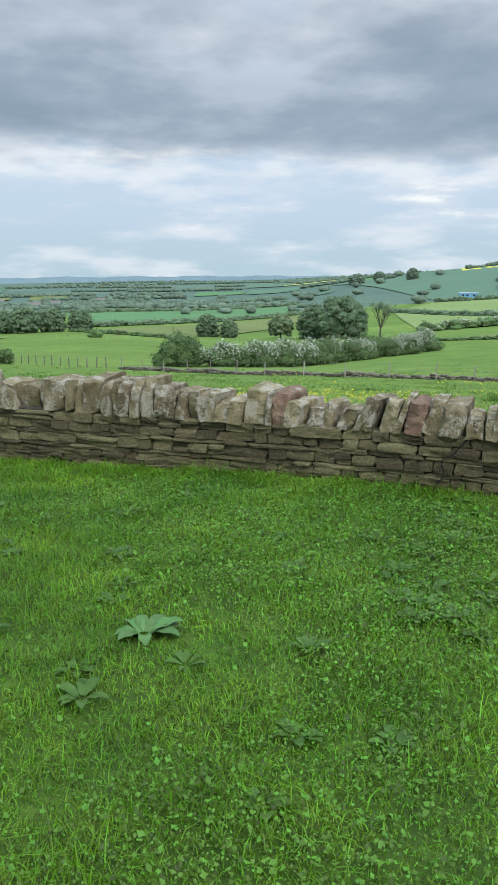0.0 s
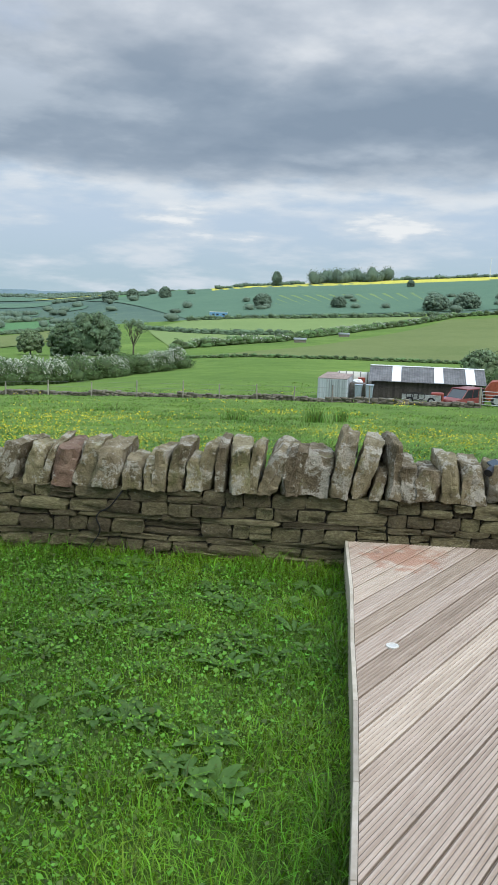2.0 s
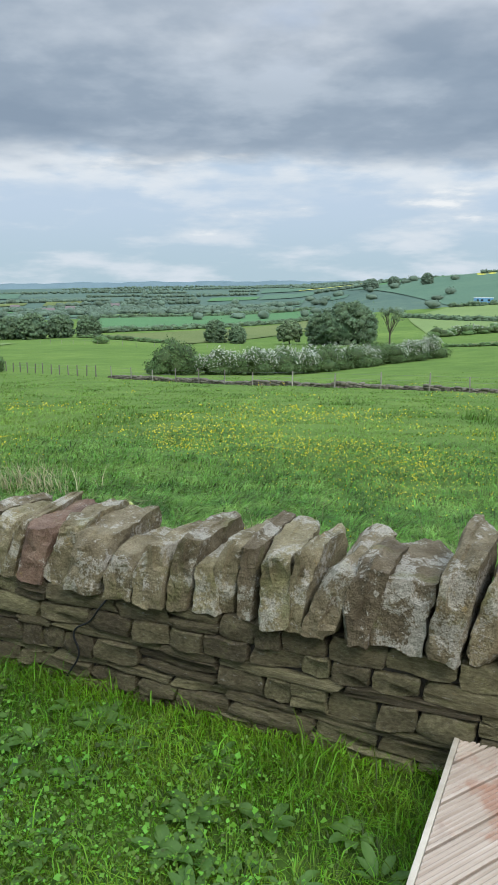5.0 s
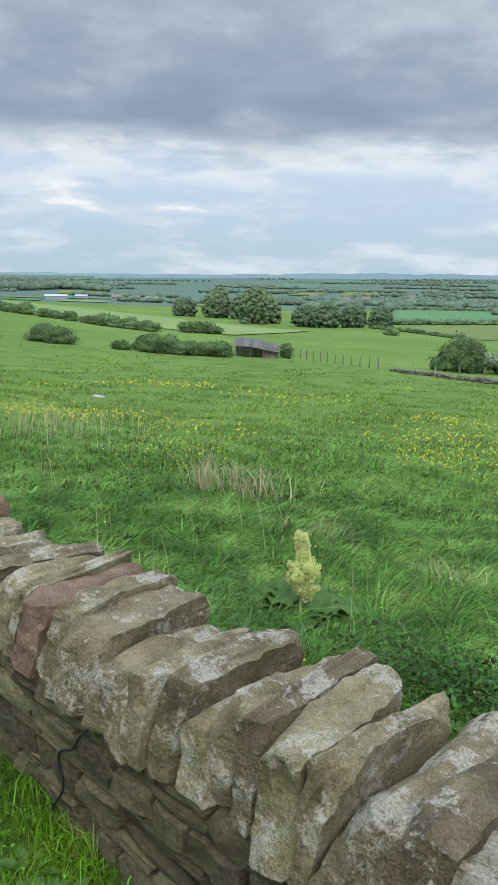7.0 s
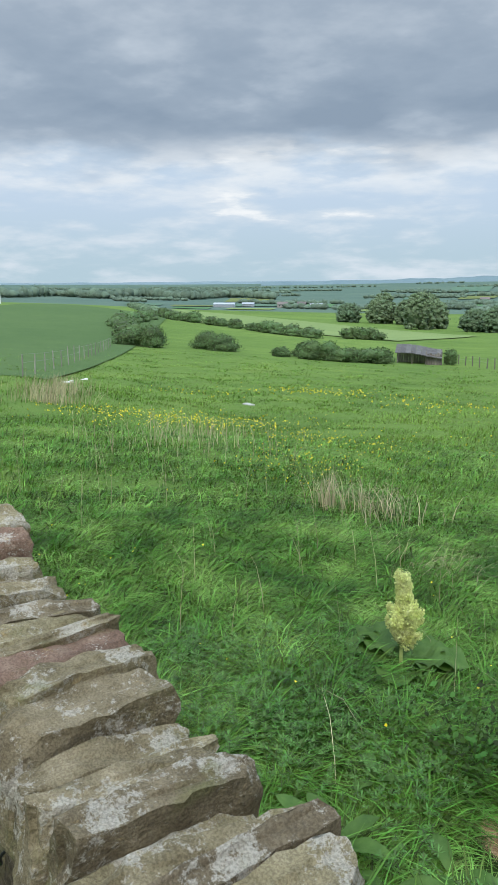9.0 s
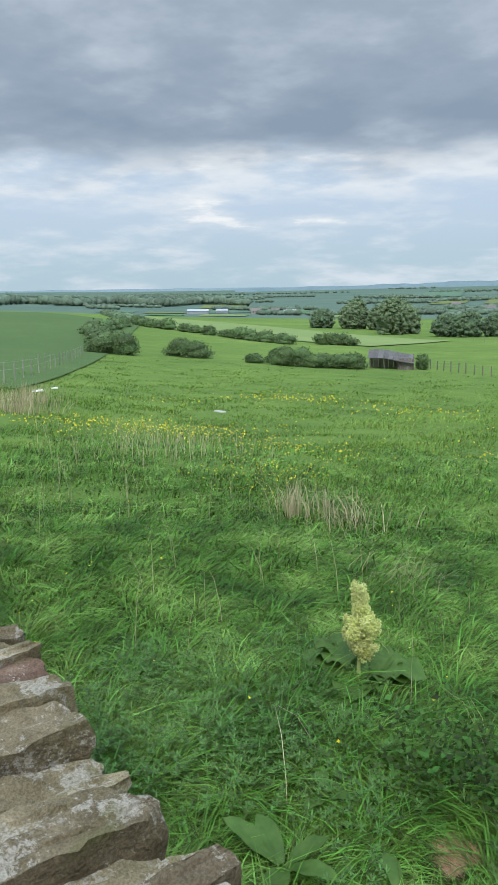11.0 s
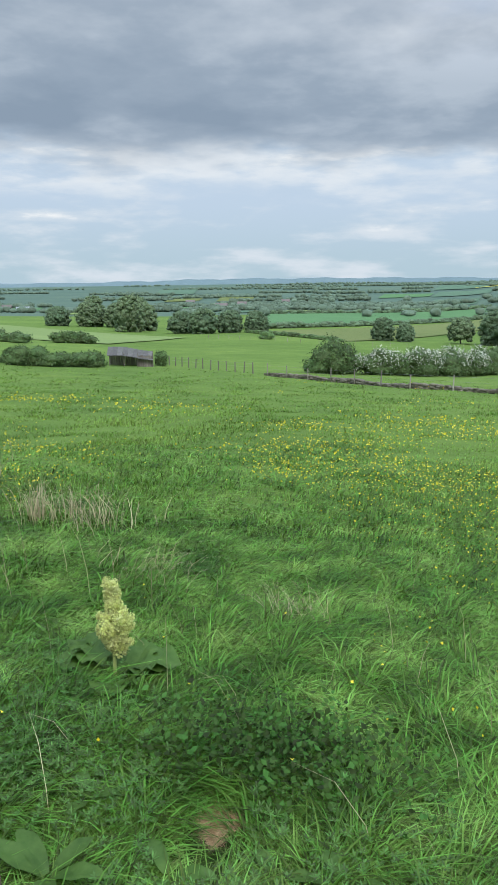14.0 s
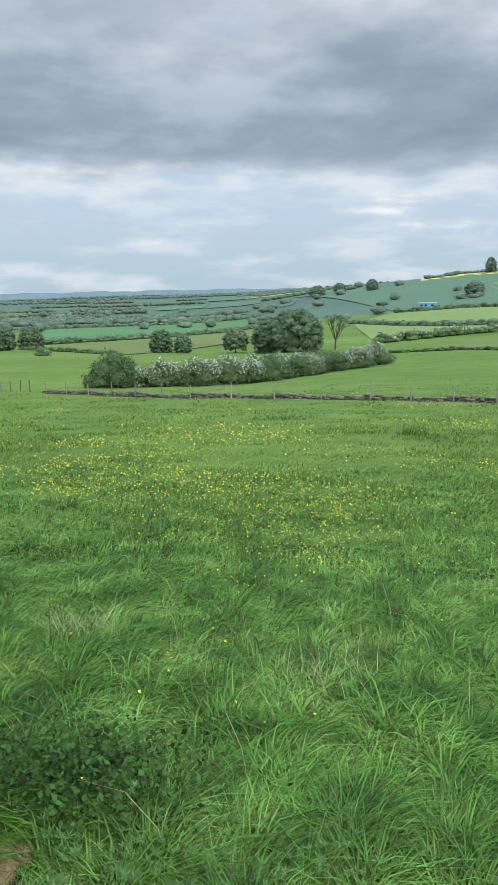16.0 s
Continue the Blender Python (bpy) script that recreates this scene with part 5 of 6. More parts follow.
def barn():
    thing = holder("barn", frame_at(30.4, 58.4, 38.5, 53.9), "long low barn of dark boarding under grey sheeting", "barn")
    long, deep, eave, top = 9.2, 5.0, 1.62, 2.62
    bm = bmesh.new()
    box(bm, (0.1, 0.1, -0.4), (long - 0.1, deep - 0.1, eave), 0.0)
    part("wall", bm, BOARDING, thing)
    for k in range(46):
        x = 0.1 + (long - 0.2) * k / 46
        boxed("cladding_board", (x + 0.01, 0.06, -0.3), (x + (long - 0.2) / 46 - 0.01, 0.1, eave), BOARDING, thing, "", 0.004)
    bm = bmesh.new()
    n = 92
    prev = None
    for k in range(n + 1):
        x = -0.15 + (long + 0.3) * k / n
        dz = 0.025 * (k % 2)
        row = [bm.verts.new((x, -0.25, eave - 0.08 + dz)), bm.verts.new((x, deep / 2, top + dz)), bm.verts.new((x, deep + 0.25, eave - 0.08 + dz)), bm.verts.new((x, deep / 2, top - 0.06))]
        if prev:
            bm.faces.new((prev[0], row[0], row[1], prev[1]))
            bm.faces.new((prev[1], row[1], row[2], prev[2]))
            bm.faces.new((prev[0], prev[3], row[3], row[0]))
            bm.faces.new((prev[3], prev[2], row[2], row[3]))
        prev = row
    roof = part("roof", bm, ROOFING, thing)
    for a, b in ((1.75, 2.5), (5.2, 5.95), (7.75, 8.5)):
        bm = bmesh.new()
        slope = (top - eave + 0.08) / (deep / 2 + 0.25)
        prism(bm, [(a, 0.0), (b, 0.0), (b, 0.03), (a, 0.03)], -0.24, deep / 2 - 0.12)
        for v in bm.verts:
            v.co.z += eave - 0.045 + (v.co.y + 0.25) * slope
        part("skylight", bm, WHITE, roof, "white translucent roof panel")
    boxed("ridge_cap", (-0.15, deep / 2 - 0.16, top - 0.02), (long + 0.15, deep / 2 + 0.16, top + 0.07), WHITE, thing, "pale ridge capping", 0.03)
    boxed("door_frame", (8.2, 0.02, -0.2), (8.42, 0.1, eave - 0.1), WHITE, thing, "pale upright door frame")


def container():
    thing = holder("shipping_container", frame_at(25.7, 58.6, 27.8, 57.3), "old pale grey steel container with a rusty roof", "container")
    bm = bmesh.new()
    box(bm, (0.03, 0.03, -0.3), (2.4, 5.9, 1.72), 0.0)
    part("body", bm, PALE_STEEL, thing)
    for k in range(13):
        x = 0.06 + k * 0.18
        boxed("rib", (x, -0.01, -0.2), (x + 0.09, 0.035, 1.66), PALE_STEEL, thing, "", 0.01)
    for k in range(26):
        y = 0.1 + k * 0.22
        boxed("rib", (2.39, y, -0.2), (2.43, y + 0.11, 1.66), PALE_STEEL, thing, "", 0.01)
    boxed("roof", (0.0, 0.0, 1.71), (2.44, 5.95, 1.76), RUST, thing, "rust-streaked steel roof", 0.02)


def tank():
    thing = holder("ribbed_tank", frame_at(29.0, 62.0, 31.6, 60.6), "long cream ribbed plastic tank lying behind the container", "tank")
    bm = bmesh.new()
    rod(bm, (0, 0.8, 1.15), (3.4, 0.8, 1.15), 1.05, 1.05, 28)
    part("barrel", bm, CREAM, thing)
    for k in range(6):
        bm = bmesh.new()
        rod(bm, (0.1 + 0.62 * k, 0.8, 1.15), (0.2 + 0.62 * k, 0.8, 1.15), 1.09, 1.09, 28)
        part("rib", bm, plain("dark_band", (0.16, 0.16, 0.13)), thing, "dark band round the tank")
    for x in (0.5, 2.8):
        boxed("cradle", (x, 0.0, -0.4), (x + 0.3, 1.6, 0.5), OLD_WOOD, thing)


def wheel(parent, x, y, r, w=0.22):
    bm = bmesh.new()
    rod(bm, (x, y - w / 2, r), (x, y + w / 2, r), r, r, 24)
    wh = part("wheel", bm, RUBBER, parent)
    bm = bmesh.new()
    rod(bm, (x, y - w / 2 - 0.012, r), (x, y + w / 2 + 0.012, r), r * 0.55, r * 0.52, 18)
    part("rim", bm, STEEL, wh, "grey steel rim")


def jeep():
    thing = holder("off_road_car", frame_at(33.3, 50.2, 36.5, 51.4, 0.40) @ Matrix.Diagonal((0.86, 0.9, 0.9, 1)), "boxy maroon off-road car parked behind the wall", "car")
    bm = bmesh.new()
    prism(bm, [(0.0, 0.45), (4.4, 0.45), (4.42, 1.05), (4.36, 1.12), (1.25, 1.15), (0.12, 1.06), (0.0, 0.95)], 0.0, 1.75)
    bmesh.ops.bevel(bm, geom=bm.edges[:], offset=0.035, segments=2, affect="EDGES")
    body = part("body", bm, MAROON, thing)
    bm = bmesh.new()
    prism(bm, [(1.15, 1.13), (4.36, 1.12), (4.28, 1.84), (1.95, 1.84)], 0.06, 1.69)
    bmesh.ops.bevel(bm, geom=bm.edges[:], offset=0.02, segments=1, affect="EDGES")
    part("window", bm, PANE, thing, "dark reflecting side windows")
    boxed("roof", (1.9, 0.03, 1.82), (4.33, 1.72, 1.93), MAROON, thing, "", 0.04)
    for x0, x1 in ((1.16, 1.9), (2.62, 2.68), (3.45, 3.53), (4.3, 4.24)):
        for y in (0.045, 1.66):
            bm = bmesh.new()
            rod(bm, (x0, y + 0.02, 1.12), (x1, y + 0.02, 1.86), 0.04, 0.04, 6)
            part("pillar", bm, MAROON, thing)
    for x in (0.85, 3.5):
        for y in (0.12, 1.63):
            wheel(thing, x, y, 0.37)
    boxed("bumper", (-0.08, 0.05, 0.45), (0.05, 1.7, 0.62), RUBBER, thing)
    for y in (0.3, 1.45):
        bm = bmesh.new()
        rod(bm, (-0.02, y, 0.85), (0.02, y, 0.85), 0.1, 0.1, 14)
        part("headlight", bm, PANE, body)


def baler():
    thing = holder("round_baler", frame_at(36.4, 51.0, 38.3, 49.6), "rusty red round baler standing in the yard", "farm machine")
    bm = bmesh.new()
    prism(bm, [(0.15, 0.45), (0.0, 1.25), (0.45, 1.85), (1.05, 1.95), (1.75, 1.55), (2.05, 1.0), (1.75, 0.55), (1.0, 0.35)], 0.0, 1.5)
    bmesh.ops.bevel(bm, geom=bm.edges[:], offset=0.05, segments=2, affect="EDGES")
    part("bale_chamber", bm, RED, thing)
    for k in range(4):
        boxed("panel_rib", (0.3 + 0.4 * k, -0.04, 0.6), (0.36 + 0.4 * k, 0.01, 1.6), RED, thing, "", 0.01)
    bm = bmesh.new()
    rod(bm, (1.8, 0.7, 0.9), (2.9, 0.7, 0.35), 0.07, 0.06, 8)
    part("drawbar", bm, RUST, thing)
    for y in (-0.12, 1.62):
        wheel(thing, 0.95, y, 0.42, 0.26)


def green_shed():
    thing = holder("garden_shed", frame_at(39.6, 50.6, 43.4, 47.6), "dark green shed with a white-framed window", "shed")
    bm = bmesh.new()
    prism(bm, [(0, -0.4), (3.8, -0.4), (3.8, 1.75), (1.9, 2.5), (0, 1.75)], 0.0, 3.0)
    part("wall", bm, GREEN_PAINT, thing)
    for side in (0, 1):
        bm = bmesh.new()
        prism(bm, [(-0.2, 1.70), (1.9, 2.52), (1.9, 2.60), (-0.2, 1.78)] if not side else [(1.9, 2.52), (4.0, 1.70), (4.0, 1.78), (1.9, 2.60)], -0.2, 3.2)
        part("roof", bm, plain("pale_grey_felt", (0.33, 0.36, 0.38), 0.8), thing)
    w = boxed("window_frame", (1.35, -0.06, 0.35), (2.5, 0.0, 1.45), WHITE, thing, "white window frame", 0.01)
    boxed("pane", (1.43, -0.07, 0.43), (1.9, -0.055, 1.37), PANE, w)
    boxed("pane", (1.96, -0.07, 0.43), (2.42, -0.055, 1.37), PANE, w)


def yard_clutter():
    thing = holder("wheelie_bin", frame_at(28.6, 57.6, 29.2, 57.2), "grey-blue bin standing between container and barn", "bin", "yard bins")
    bm = bmesh.new()
    prism(bm, [(0.05, 0.05), (0.5, 0.05), (0.58, 1.15), (0.0, 1.15)], 0.0, 0.6)
    part("body", bm, GREY_BIN, thing)
    boxed("lid", (-0.03, -0.03, 1.15), (0.62, 0.66, 1.23), GREY_BIN, thing, "", 0.02)
    copy_thing(thing, frame_at(29.4, 57.2, 30.0, 56.8))
    pile = holder("feed_sack", frame_at(28.9, 58.8, 29.7, 58.3), "white sack heaped on a pallet stack", "sack")
    bm = bmesh.new()
    bmesh.ops.create_icosphere(bm, subdivisions=3, radius=0.38)
    for v in bm.verts:
        v.co = Vector((v.co.x * 1.2 + 0.5, v.co.y * 0.8, max(0.0, v.co.z + 0.2) * 0.6)) + Vector((0, 0, 1.32)) + v.co * 0.15 * noise.noise(v.co * 4)
    part("bag", bm, WHITE, pile)
    boxed("pallet_stack", (-0.1, -0.5, -0.1), (1.2, 0.5, 1.34), OLD_WOOD, pile)
    drum = holder("red_drum", frame_at(30.0, 59.2, 30.4, 59.0), "small red drum among the yard clutter", "drum")
    bm = bmesh.new()
    rod(bm, (0, 0, -0.1), (0, 0, 1.75), 0.3, 0.3, 16)
    part("barrel", bm, RED, drum)
    tr = holder("stock_trailer", frame_at(30.0, 52.3, 32.7, 50.7), "low pale slatted trailer with loops of black hose", "trailer")
    for k in range(5):
        boxed("slat", (0.0, 0.0, 0.35 + 0.09 * k), (2.9, 0.04, 0.42 + 0.09 * k), STEEL, tr, "", 0.005)
    boxed("bed", (0.0, 0.04, 0.3), (2.9, 1.3, 0.38), OLD_WOOD, tr)
    for x in (0.6, 2.2):
        wheel(tr, x, 0.1, 0.3)
    for k, x in enumerate((0.6, 1.0, 1.45)):
        bm = bmesh.new()
        ring = [(x + 0.27 * math.cos(a), -0.06 - 0.02 * k, 0.68 + 0.27 * math.sin(a)) for a in np.linspace(0, math.tau, 19)]
        for p, q in zip(ring, ring[1:]):
            rod(bm, p, q, 0.03, 0.03, 5)
        part("hose_loop", bm, RUBBER, tr, "black hose loop")
    dig = holder("red_water_bowser", frame_at(31.9, 51.3, 33.0, 50.6), "small red bowser with round openings", "bowser")
    boxed("body", (0, 0, 0.2), (0.95, 0.7, 0.92), RED, dig, "", 0.08)
    for x in (0.25, 0.68):
        bm = bmesh.new()
        rod(bm, (x, -0.02, 0.55), (x, 0.05, 0.55), 0.14, 0.14, 14)
        part("opening", bm, RUBBER, dig)
    tarp = holder("blue_tarpaulin", frame_at(33.0, 52.4, 34.6, 51.6), "blue tarpaulin over a low heap", "tarpaulin")
    bm = bmesh.new()
    bmesh.ops.create_grid(bm, x_segments=14, y_segments=8, size=0.5)
    for v in bm.verts:
        x, y = v.co.x, v.co.y
        v.co = Vector(((x + 0.5) * 1.7, y * 1.2, 0.6 * (1 - (2 * abs(x)) ** 3) * (1 - (2 * abs(y)) ** 4) + 0.08 * noise.noise(Vector((x * 6, y * 6, 1)))))
    part("sheet", bm, BLUE, tarp)


barn()
container()
tank()
jeep()
baler()
green_shed()
yard_clutter()
hedge([(42.5, 57.5), (46, 57), (52, 52)], 3.6, 3.6, "tall hawthorn hedge behind the yard", 5200, 0.24, LEAF, 0.2, 0.3)
tree(46.5, 66, 4.8, 4.6, "green tree behind the yard", 1500, 0.26, PALE_LEAF, 0.2, 61)
tree(52.0, 60, 6.0, 7.0, "dark green tree behind the yard", 2600, 0.34, DARK_LEAF, 0.2, 62)


OLD_ROOF = material("weathered_grey_roofing", [(0.3, (0.084, 0.081, 0.075)), (0.7, (0.162, 0.156, 0.147))], 3, 5, 0.85, 0.2)


def timber_shed():
    """The open-fronted shed far down the field."""
    thing = holder("timber_shed", frame_at(-36.6, 94.2, -31.0, 96.4), "weathered open-fronted timber shed with a sagging roof", "shed")
    for x in (0.1, 1.9, 3.6, 5.5):
        for y in (0.1, 3.4):
            bm = bmesh.new()
            rod(bm, (x, y, -0.5), (x, y, 1.75), 0.08, 0.07, 7)
            part("post", bm, OLD_WOOD, thing)
    for k in range(17):
        boxed("wall_board", (0.1 + 0.32 * k, 3.42, -0.3), (0.40 + 0.32 * k, 3.46, 1.65), OLD_WOOD, thing, "", 0.005)
    for k in range(6):
        boxed("front_board", (3.7 + 0.31 * k, 0.0, -0.3), (3.98 + 0.31 * k, 0.04, 1.45 + 0.1 * math.sin(k * 2.0)), OLD_WOOD, thing, "", 0.005)
    for k in range(9):
        bm = bmesh.new()
        x0 = -0.2 + 0.64 * k
        sag = 0.12 * math.sin(k * 0.6) - 0.06 * k
        prism(bm, [(x0, 0.0), (x0 + 0.62, -0.03), (x0 + 0.62, 0.03), (x0, 0.06)], -0.5, 3.9)
        for v in bm.verts:
            v.co.z += 1.62 + sag + 0.16 * v.co.y
        part("roof_sheet", bm, OLD_ROOF, thing)


timber_shed()


def far_building(x, y, turn, long, deep, eave, top, wall_mat, roof_mat, label, windows=0, name="farmhouse"):
    thing = holder(name, pose(x, y, float(land(x, y)), 0, 0, turn), label, "building", "far farm buildings")
    boxed("wall", (0, 0, -1.5), (long, deep, eave), wall_mat, thing, "", 0.0)
    bm = bmesh.new()
    prism(bm, [(-0.4, eave - 0.05), (deep / 2, top), (deep + 0.4, eave - 0.05), (deep / 2, top - 0.25)], -0.4, long + 0.4)
    bmesh.ops.transform(bm, matrix=pose(long, 0, 0, 0, 0, 90), verts=bm.verts[:])
    part("roof", bm, roof_mat, thing)
    for k in range(windows):
        x0 = long * (k + 0.6) / (windows + 0.4)
        boxed("window", (x0, -0.06, eave * 0.45), (x0 + 1.0, 0.02, eave * 0.8), PANE, thing, "", 0.0)


BRICKISH = plain("pale_render", (0.34, 0.32, 0.28), 0.9)
TILES = plain("brown_roof_tiles", (0.20, 0.17, 0.155), 0.9)
SHEET = plain("pale_roof_sheet", (0.40, 0.45, 0.47), 0.7)
for bear, d, long, kind in ((-37.3, 770, 26, 0), (-35.2, 800, 15, 0), (-32.6, 760, 13, 1), (-31.2, 770, 12, 1), (-30.2, 765, 15, 0), (-16.0, 760, 15, 1), (-14.4, 800, 12, 1), (-18.2, 900, 13, 1), (-11.2, 840, 12, 1)):
    x, y = away(bear, d)
    if kind:
        far_building(x, y, -bear * 0.6, long * 0.75, 7, 3.4, 5.8, BRICKISH, TILES, "distant pale house with a brown roof", 3)
    else:
        far_building(x, y, -bear * 0.6 + 8, long * 0.8, 10, 2.8, 4.4, plain("grey_cladding", (0.34, 0.37, 0.38)), SHEET, "distant farm shed with a pale roof", 0, "farm_shed")


def blue_trailer():
    thing = holder("blue_horsebox", frame_at(149, 552, 162, 547, -0.4), "pale blue box trailer parked on the far slope", "trailer")
    boxed("body", (0, 0, 0.8), (13, 3, 4.6), plain("pale_blue_paint", (0.20, 0.42, 0.66), 0.5), thing, "", 0.1)
    boxed("roof", (-0.1, -0.1, 4.6), (13.1, 3.1, 4.9), WHITE, thing, "white roof", 0.05)
    for x in (2.0, 5.0, 9.5):
        boxed("window", (x, -0.05, 2.4), (x + 1.6, 0.02, 3.6), PANE, thing, "", 0.0)
    for x in (2.0, 10.5):
        wheel(thing, x, 0.2, 0.8, 0.4)


blue_trailer()
for bear, d, long, lab in ((21.3, 296, 5, "pale feed trough by the hedge"), (24.6, 345, 5, "pale trailer behind the hedge")):
    x, y = away(bear, d)
    th = holder("field_trailer", frame_at(x, y, x + 1, y - 0.3), lab, "trailer")
    boxed("body", (0, 0, 1.0), (long, 2, 1.8), SHEET, th, "", 0.15)
    boxed("chassis", (0.2, 0.2, -0.2), (long - 0.2, 1.8, 1.0), OLD_WOOD, th, "", 0.02)


def mast(b, d, high):
    x, y = away(b, d)
    thing = holder("radio_mast", Matrix.Translation(spot(x, y)), "thin pale mast on the skyline", "mast", "skyline masts")
    bm = bmesh.new()
    rod(bm, (0, 0, -1), (0, 0, high), 0.35, 0.16, 8)
    part("pole", bm, WHITE, thing)
    bm = bmesh.new()
    rod(bm, (-0.8, 0, high - 1.5), (0.8, 0, high - 1.5), 0.12, 0.12, 6)
    part("crossarm", bm, WHITE, thing)


mast(35.0, 850, 21)
x, y = away(-52.0, 330)
mast(-52.0, 330, 9)


# ---- plants and small things close by ----
def leaf_blade(bm, root, way_v, long, wide, droop, mid_fold=0.25, wave=0.12, seed=0.0):
    """A broad leaf: pointed oval, folded along its midrib, waved at the margin, drooping to its tip."""
    way_v = Vector((way_v[0], way_v[1], 0)).normalized()
    side = Vector((-way_v.y, way_v.x, 0))
    rows = []
    n = 9
    for k in range(n + 1):
        t = k / n
        w = wide * 0.5 * (math.sin(math.pi * min(1, t * 0.93 + 0.07)) ** 0.75)
        mid_p = Vector(root) + way_v * (long * (t - 0.18 * droop * t * t)) + Vector((0, 0, long * (0.62 * t - droop * t * t)))
        row = []
        for c in (-1, -0.5, 0, 0.5, 1):
            lift = abs(c) * mid_fold * w + wave * w * math.sin(t * 14 + c * 2 + seed) * abs(c)
            row.append(bm.verts.new(mid_p + side * (w * c) + Vector((0, 0, lift))))
        rows.append(row)
    for a, b in zip(rows, rows[1:]):
        for k in range(4):
            f = bm.faces.new((a[k], a[k + 1], b[k + 1], b[k]))
            f.smooth = True


def rosette(name, x, y, z, n, long, wide, label, seed, droop=0.55, category="plant", mat=None, group=""):
    r = random.Random(seed)
    thing = holder(name, pose(x, y, z), label, category, group)
    for k in range(n):
        a = k * 2.4 + r.uniform(-0.3, 0.3)
        s = r.uniform(0.65, 1.1)
        bm = bmesh.new()
        leaf_blade(bm, (0.02 * math.cos(a), 0.02 * math.sin(a), 0.0), (math.cos(a), math.sin(a)), long * s, wide * s, droop * r.uniform(0.6, 1.25), seed=k)
        part("leaf", bm, mat or DOCK, thing)
    return thing


GREY_LEAF = material("grey_green_leaf", [(0.3, (0.055, 0.135, 0.030)), (0.7, (0.095, 0.190, 0.052))], 12, 4, 0.65, 0.3, vary=0.2)
rosette("broadleaf_weed", -0.52, 3.50, 0.01, 9, 0.18, 0.085, "grey-green broad-leaved weed growing in the lawn", 2, 0.6, mat=GREY_LEAF)
r1 = random.Random(77)
for k in range(120):
    s, o = (r1.uniform(-5.6, 0.2), -r1.uniform(0.25, 4.6)) if k < 56 else (r1.uniform(-1.7, -0.1), -r1.uniform(0.2, 2.6))
    x, y = AX + s * UX + o * NX, AY + s * UY + o * NY
    if y < 1.9 or x > edge_x(y) - 0.12 or abs(math.atan2(x + 0.4, y + 1.0)) > 0.5:
        continue
    rosette("lawn_weed", x, y, float(lawn_height(s, o)) + 0.01, r1.randint(5, 8), r1.uniform(0.075, 0.14), r1.uniform(0.034, 0.055), "broad-leaved green weed tuft in the lawn", 130 + k, r1.uniform(0.3, 0.6), group="lawn weeds")
for k, (x, y, n, long) in enumerate([(1.70, 7.88, 5, 0.34), (2.22, 8.05, 3, 0.28), (1.62, 8.47, 3, 0.25), (2.72, 8.20, 3, 0.27), (2.05, 7.70, 4, 0.27), (3.05, 8.25, 3, 0.25)]):
    rosette("dock", x, y, float(land(x, y)) + 0.13, n, long, long * 0.36, "dock plant with broad upright green leaves", 60 + k, 0.42, group="docks below the wall")


def rhubarb():
    """The tall plant in flower below the wall: cream plumes over a mound of large leaves."""
    x, y = 1.14, 9.92
    z = float(land(x, y)) - 0.04
    thing = holder("flowering_rhubarb", pose(x, y, z), "tall plant with cream flower plumes over broad leaves", "plant")
    r = random.Random(5)
    for k in range(17):
        a = k * 2.4 + r.uniform(-0.3, 0.3)
        bm = bmesh.new()
        s = r.uniform(0.75, 1.15)
        reach, lift = r.uniform(0.06, 0.16), 0.09 + 0.13 * (k % 5) / 4
        root = (reach * math.cos(a), reach * math.sin(a), lift)
        leaf_blade(bm, root, (math.cos(a), math.sin(a)), 0.37 * s, 0.33 * s, 0.52 * r.uniform(0.6, 1.2), 0.18, 0.22, k)
        rod(bm, (0, 0, 0.0), root, 0.012, 0.008, 6)
        part("leaf", bm, DOCK, thing)
    bm = bmesh.new()
    rod(bm, (0, 0, 0), (0.0, 0, 0.52), 0.018, 0.012, 8)
    rod(bm, (0.0, 0, 0.52), (0.015, 0, 0.86), 0.012, 0.004, 8)
    spots = []
    for k in range(34):
        a = k * 2.4 + r.uniform(-0.3, 0.3)
        low_tier = k < 23
        z0 = 0.30 + 0.20 * k / 22 if low_tier else 0.58 + 0.15 * (k - 23) / 10
        out, rise = (r.uniform(0.06, 0.135), r.uniform(0.12, 0.19)) if low_tier else (r.uniform(0.02, 0.078), r.uniform(0.12, 0.18))
        foot = Vector((0.008, 0, z0))
        tip = Vector((foot.x + out * math.cos(a), out * math.sin(a), z0 + rise))
        rod(bm, foot, tip, 0.005, 0.002, 5)
        for t in (0.3, 0.55, 0.8, 1.0):
            p = foot.lerp(tip, t)
            w = 0.044 * (1.12 - 0.5 * t) * r.uniform(0.8, 1.2)
            spots.append((p.x + r.uniform(-0.008, 0.008), p.y, p.z, w, w, 0.036 * r.uniform(0.8, 1.2)))
    part("stem", bm, plain("pale_green_stem", (0.34, 0.42, 0.14)), thing)
    leaves("plume", spots, 20000, 0.0115, PLUME, thing, "cream flower plume", solid=False)


rhubarb()


def straw(name, label, x, y, n, spread, high, lean, mat=STRAW, bend=0.5, wide=0.004, category="dry grass"):
    px, py = x + rng.normal(0, spread, n), y + rng.normal(0, spread * 0.8, n)
    base = np.stack([px, py, land(px, py)], 1)
    v, f = blades(base, high * rng.uniform(0.5, 1.2, n), np.full(n, wide), lean + rng.normal(0, 0.9, n), np.abs(rng.normal(bend, 0.3, n)), 3)
    tagged(new(name, bulk(name, v, f, [mat])), label, category, kind="stuff")


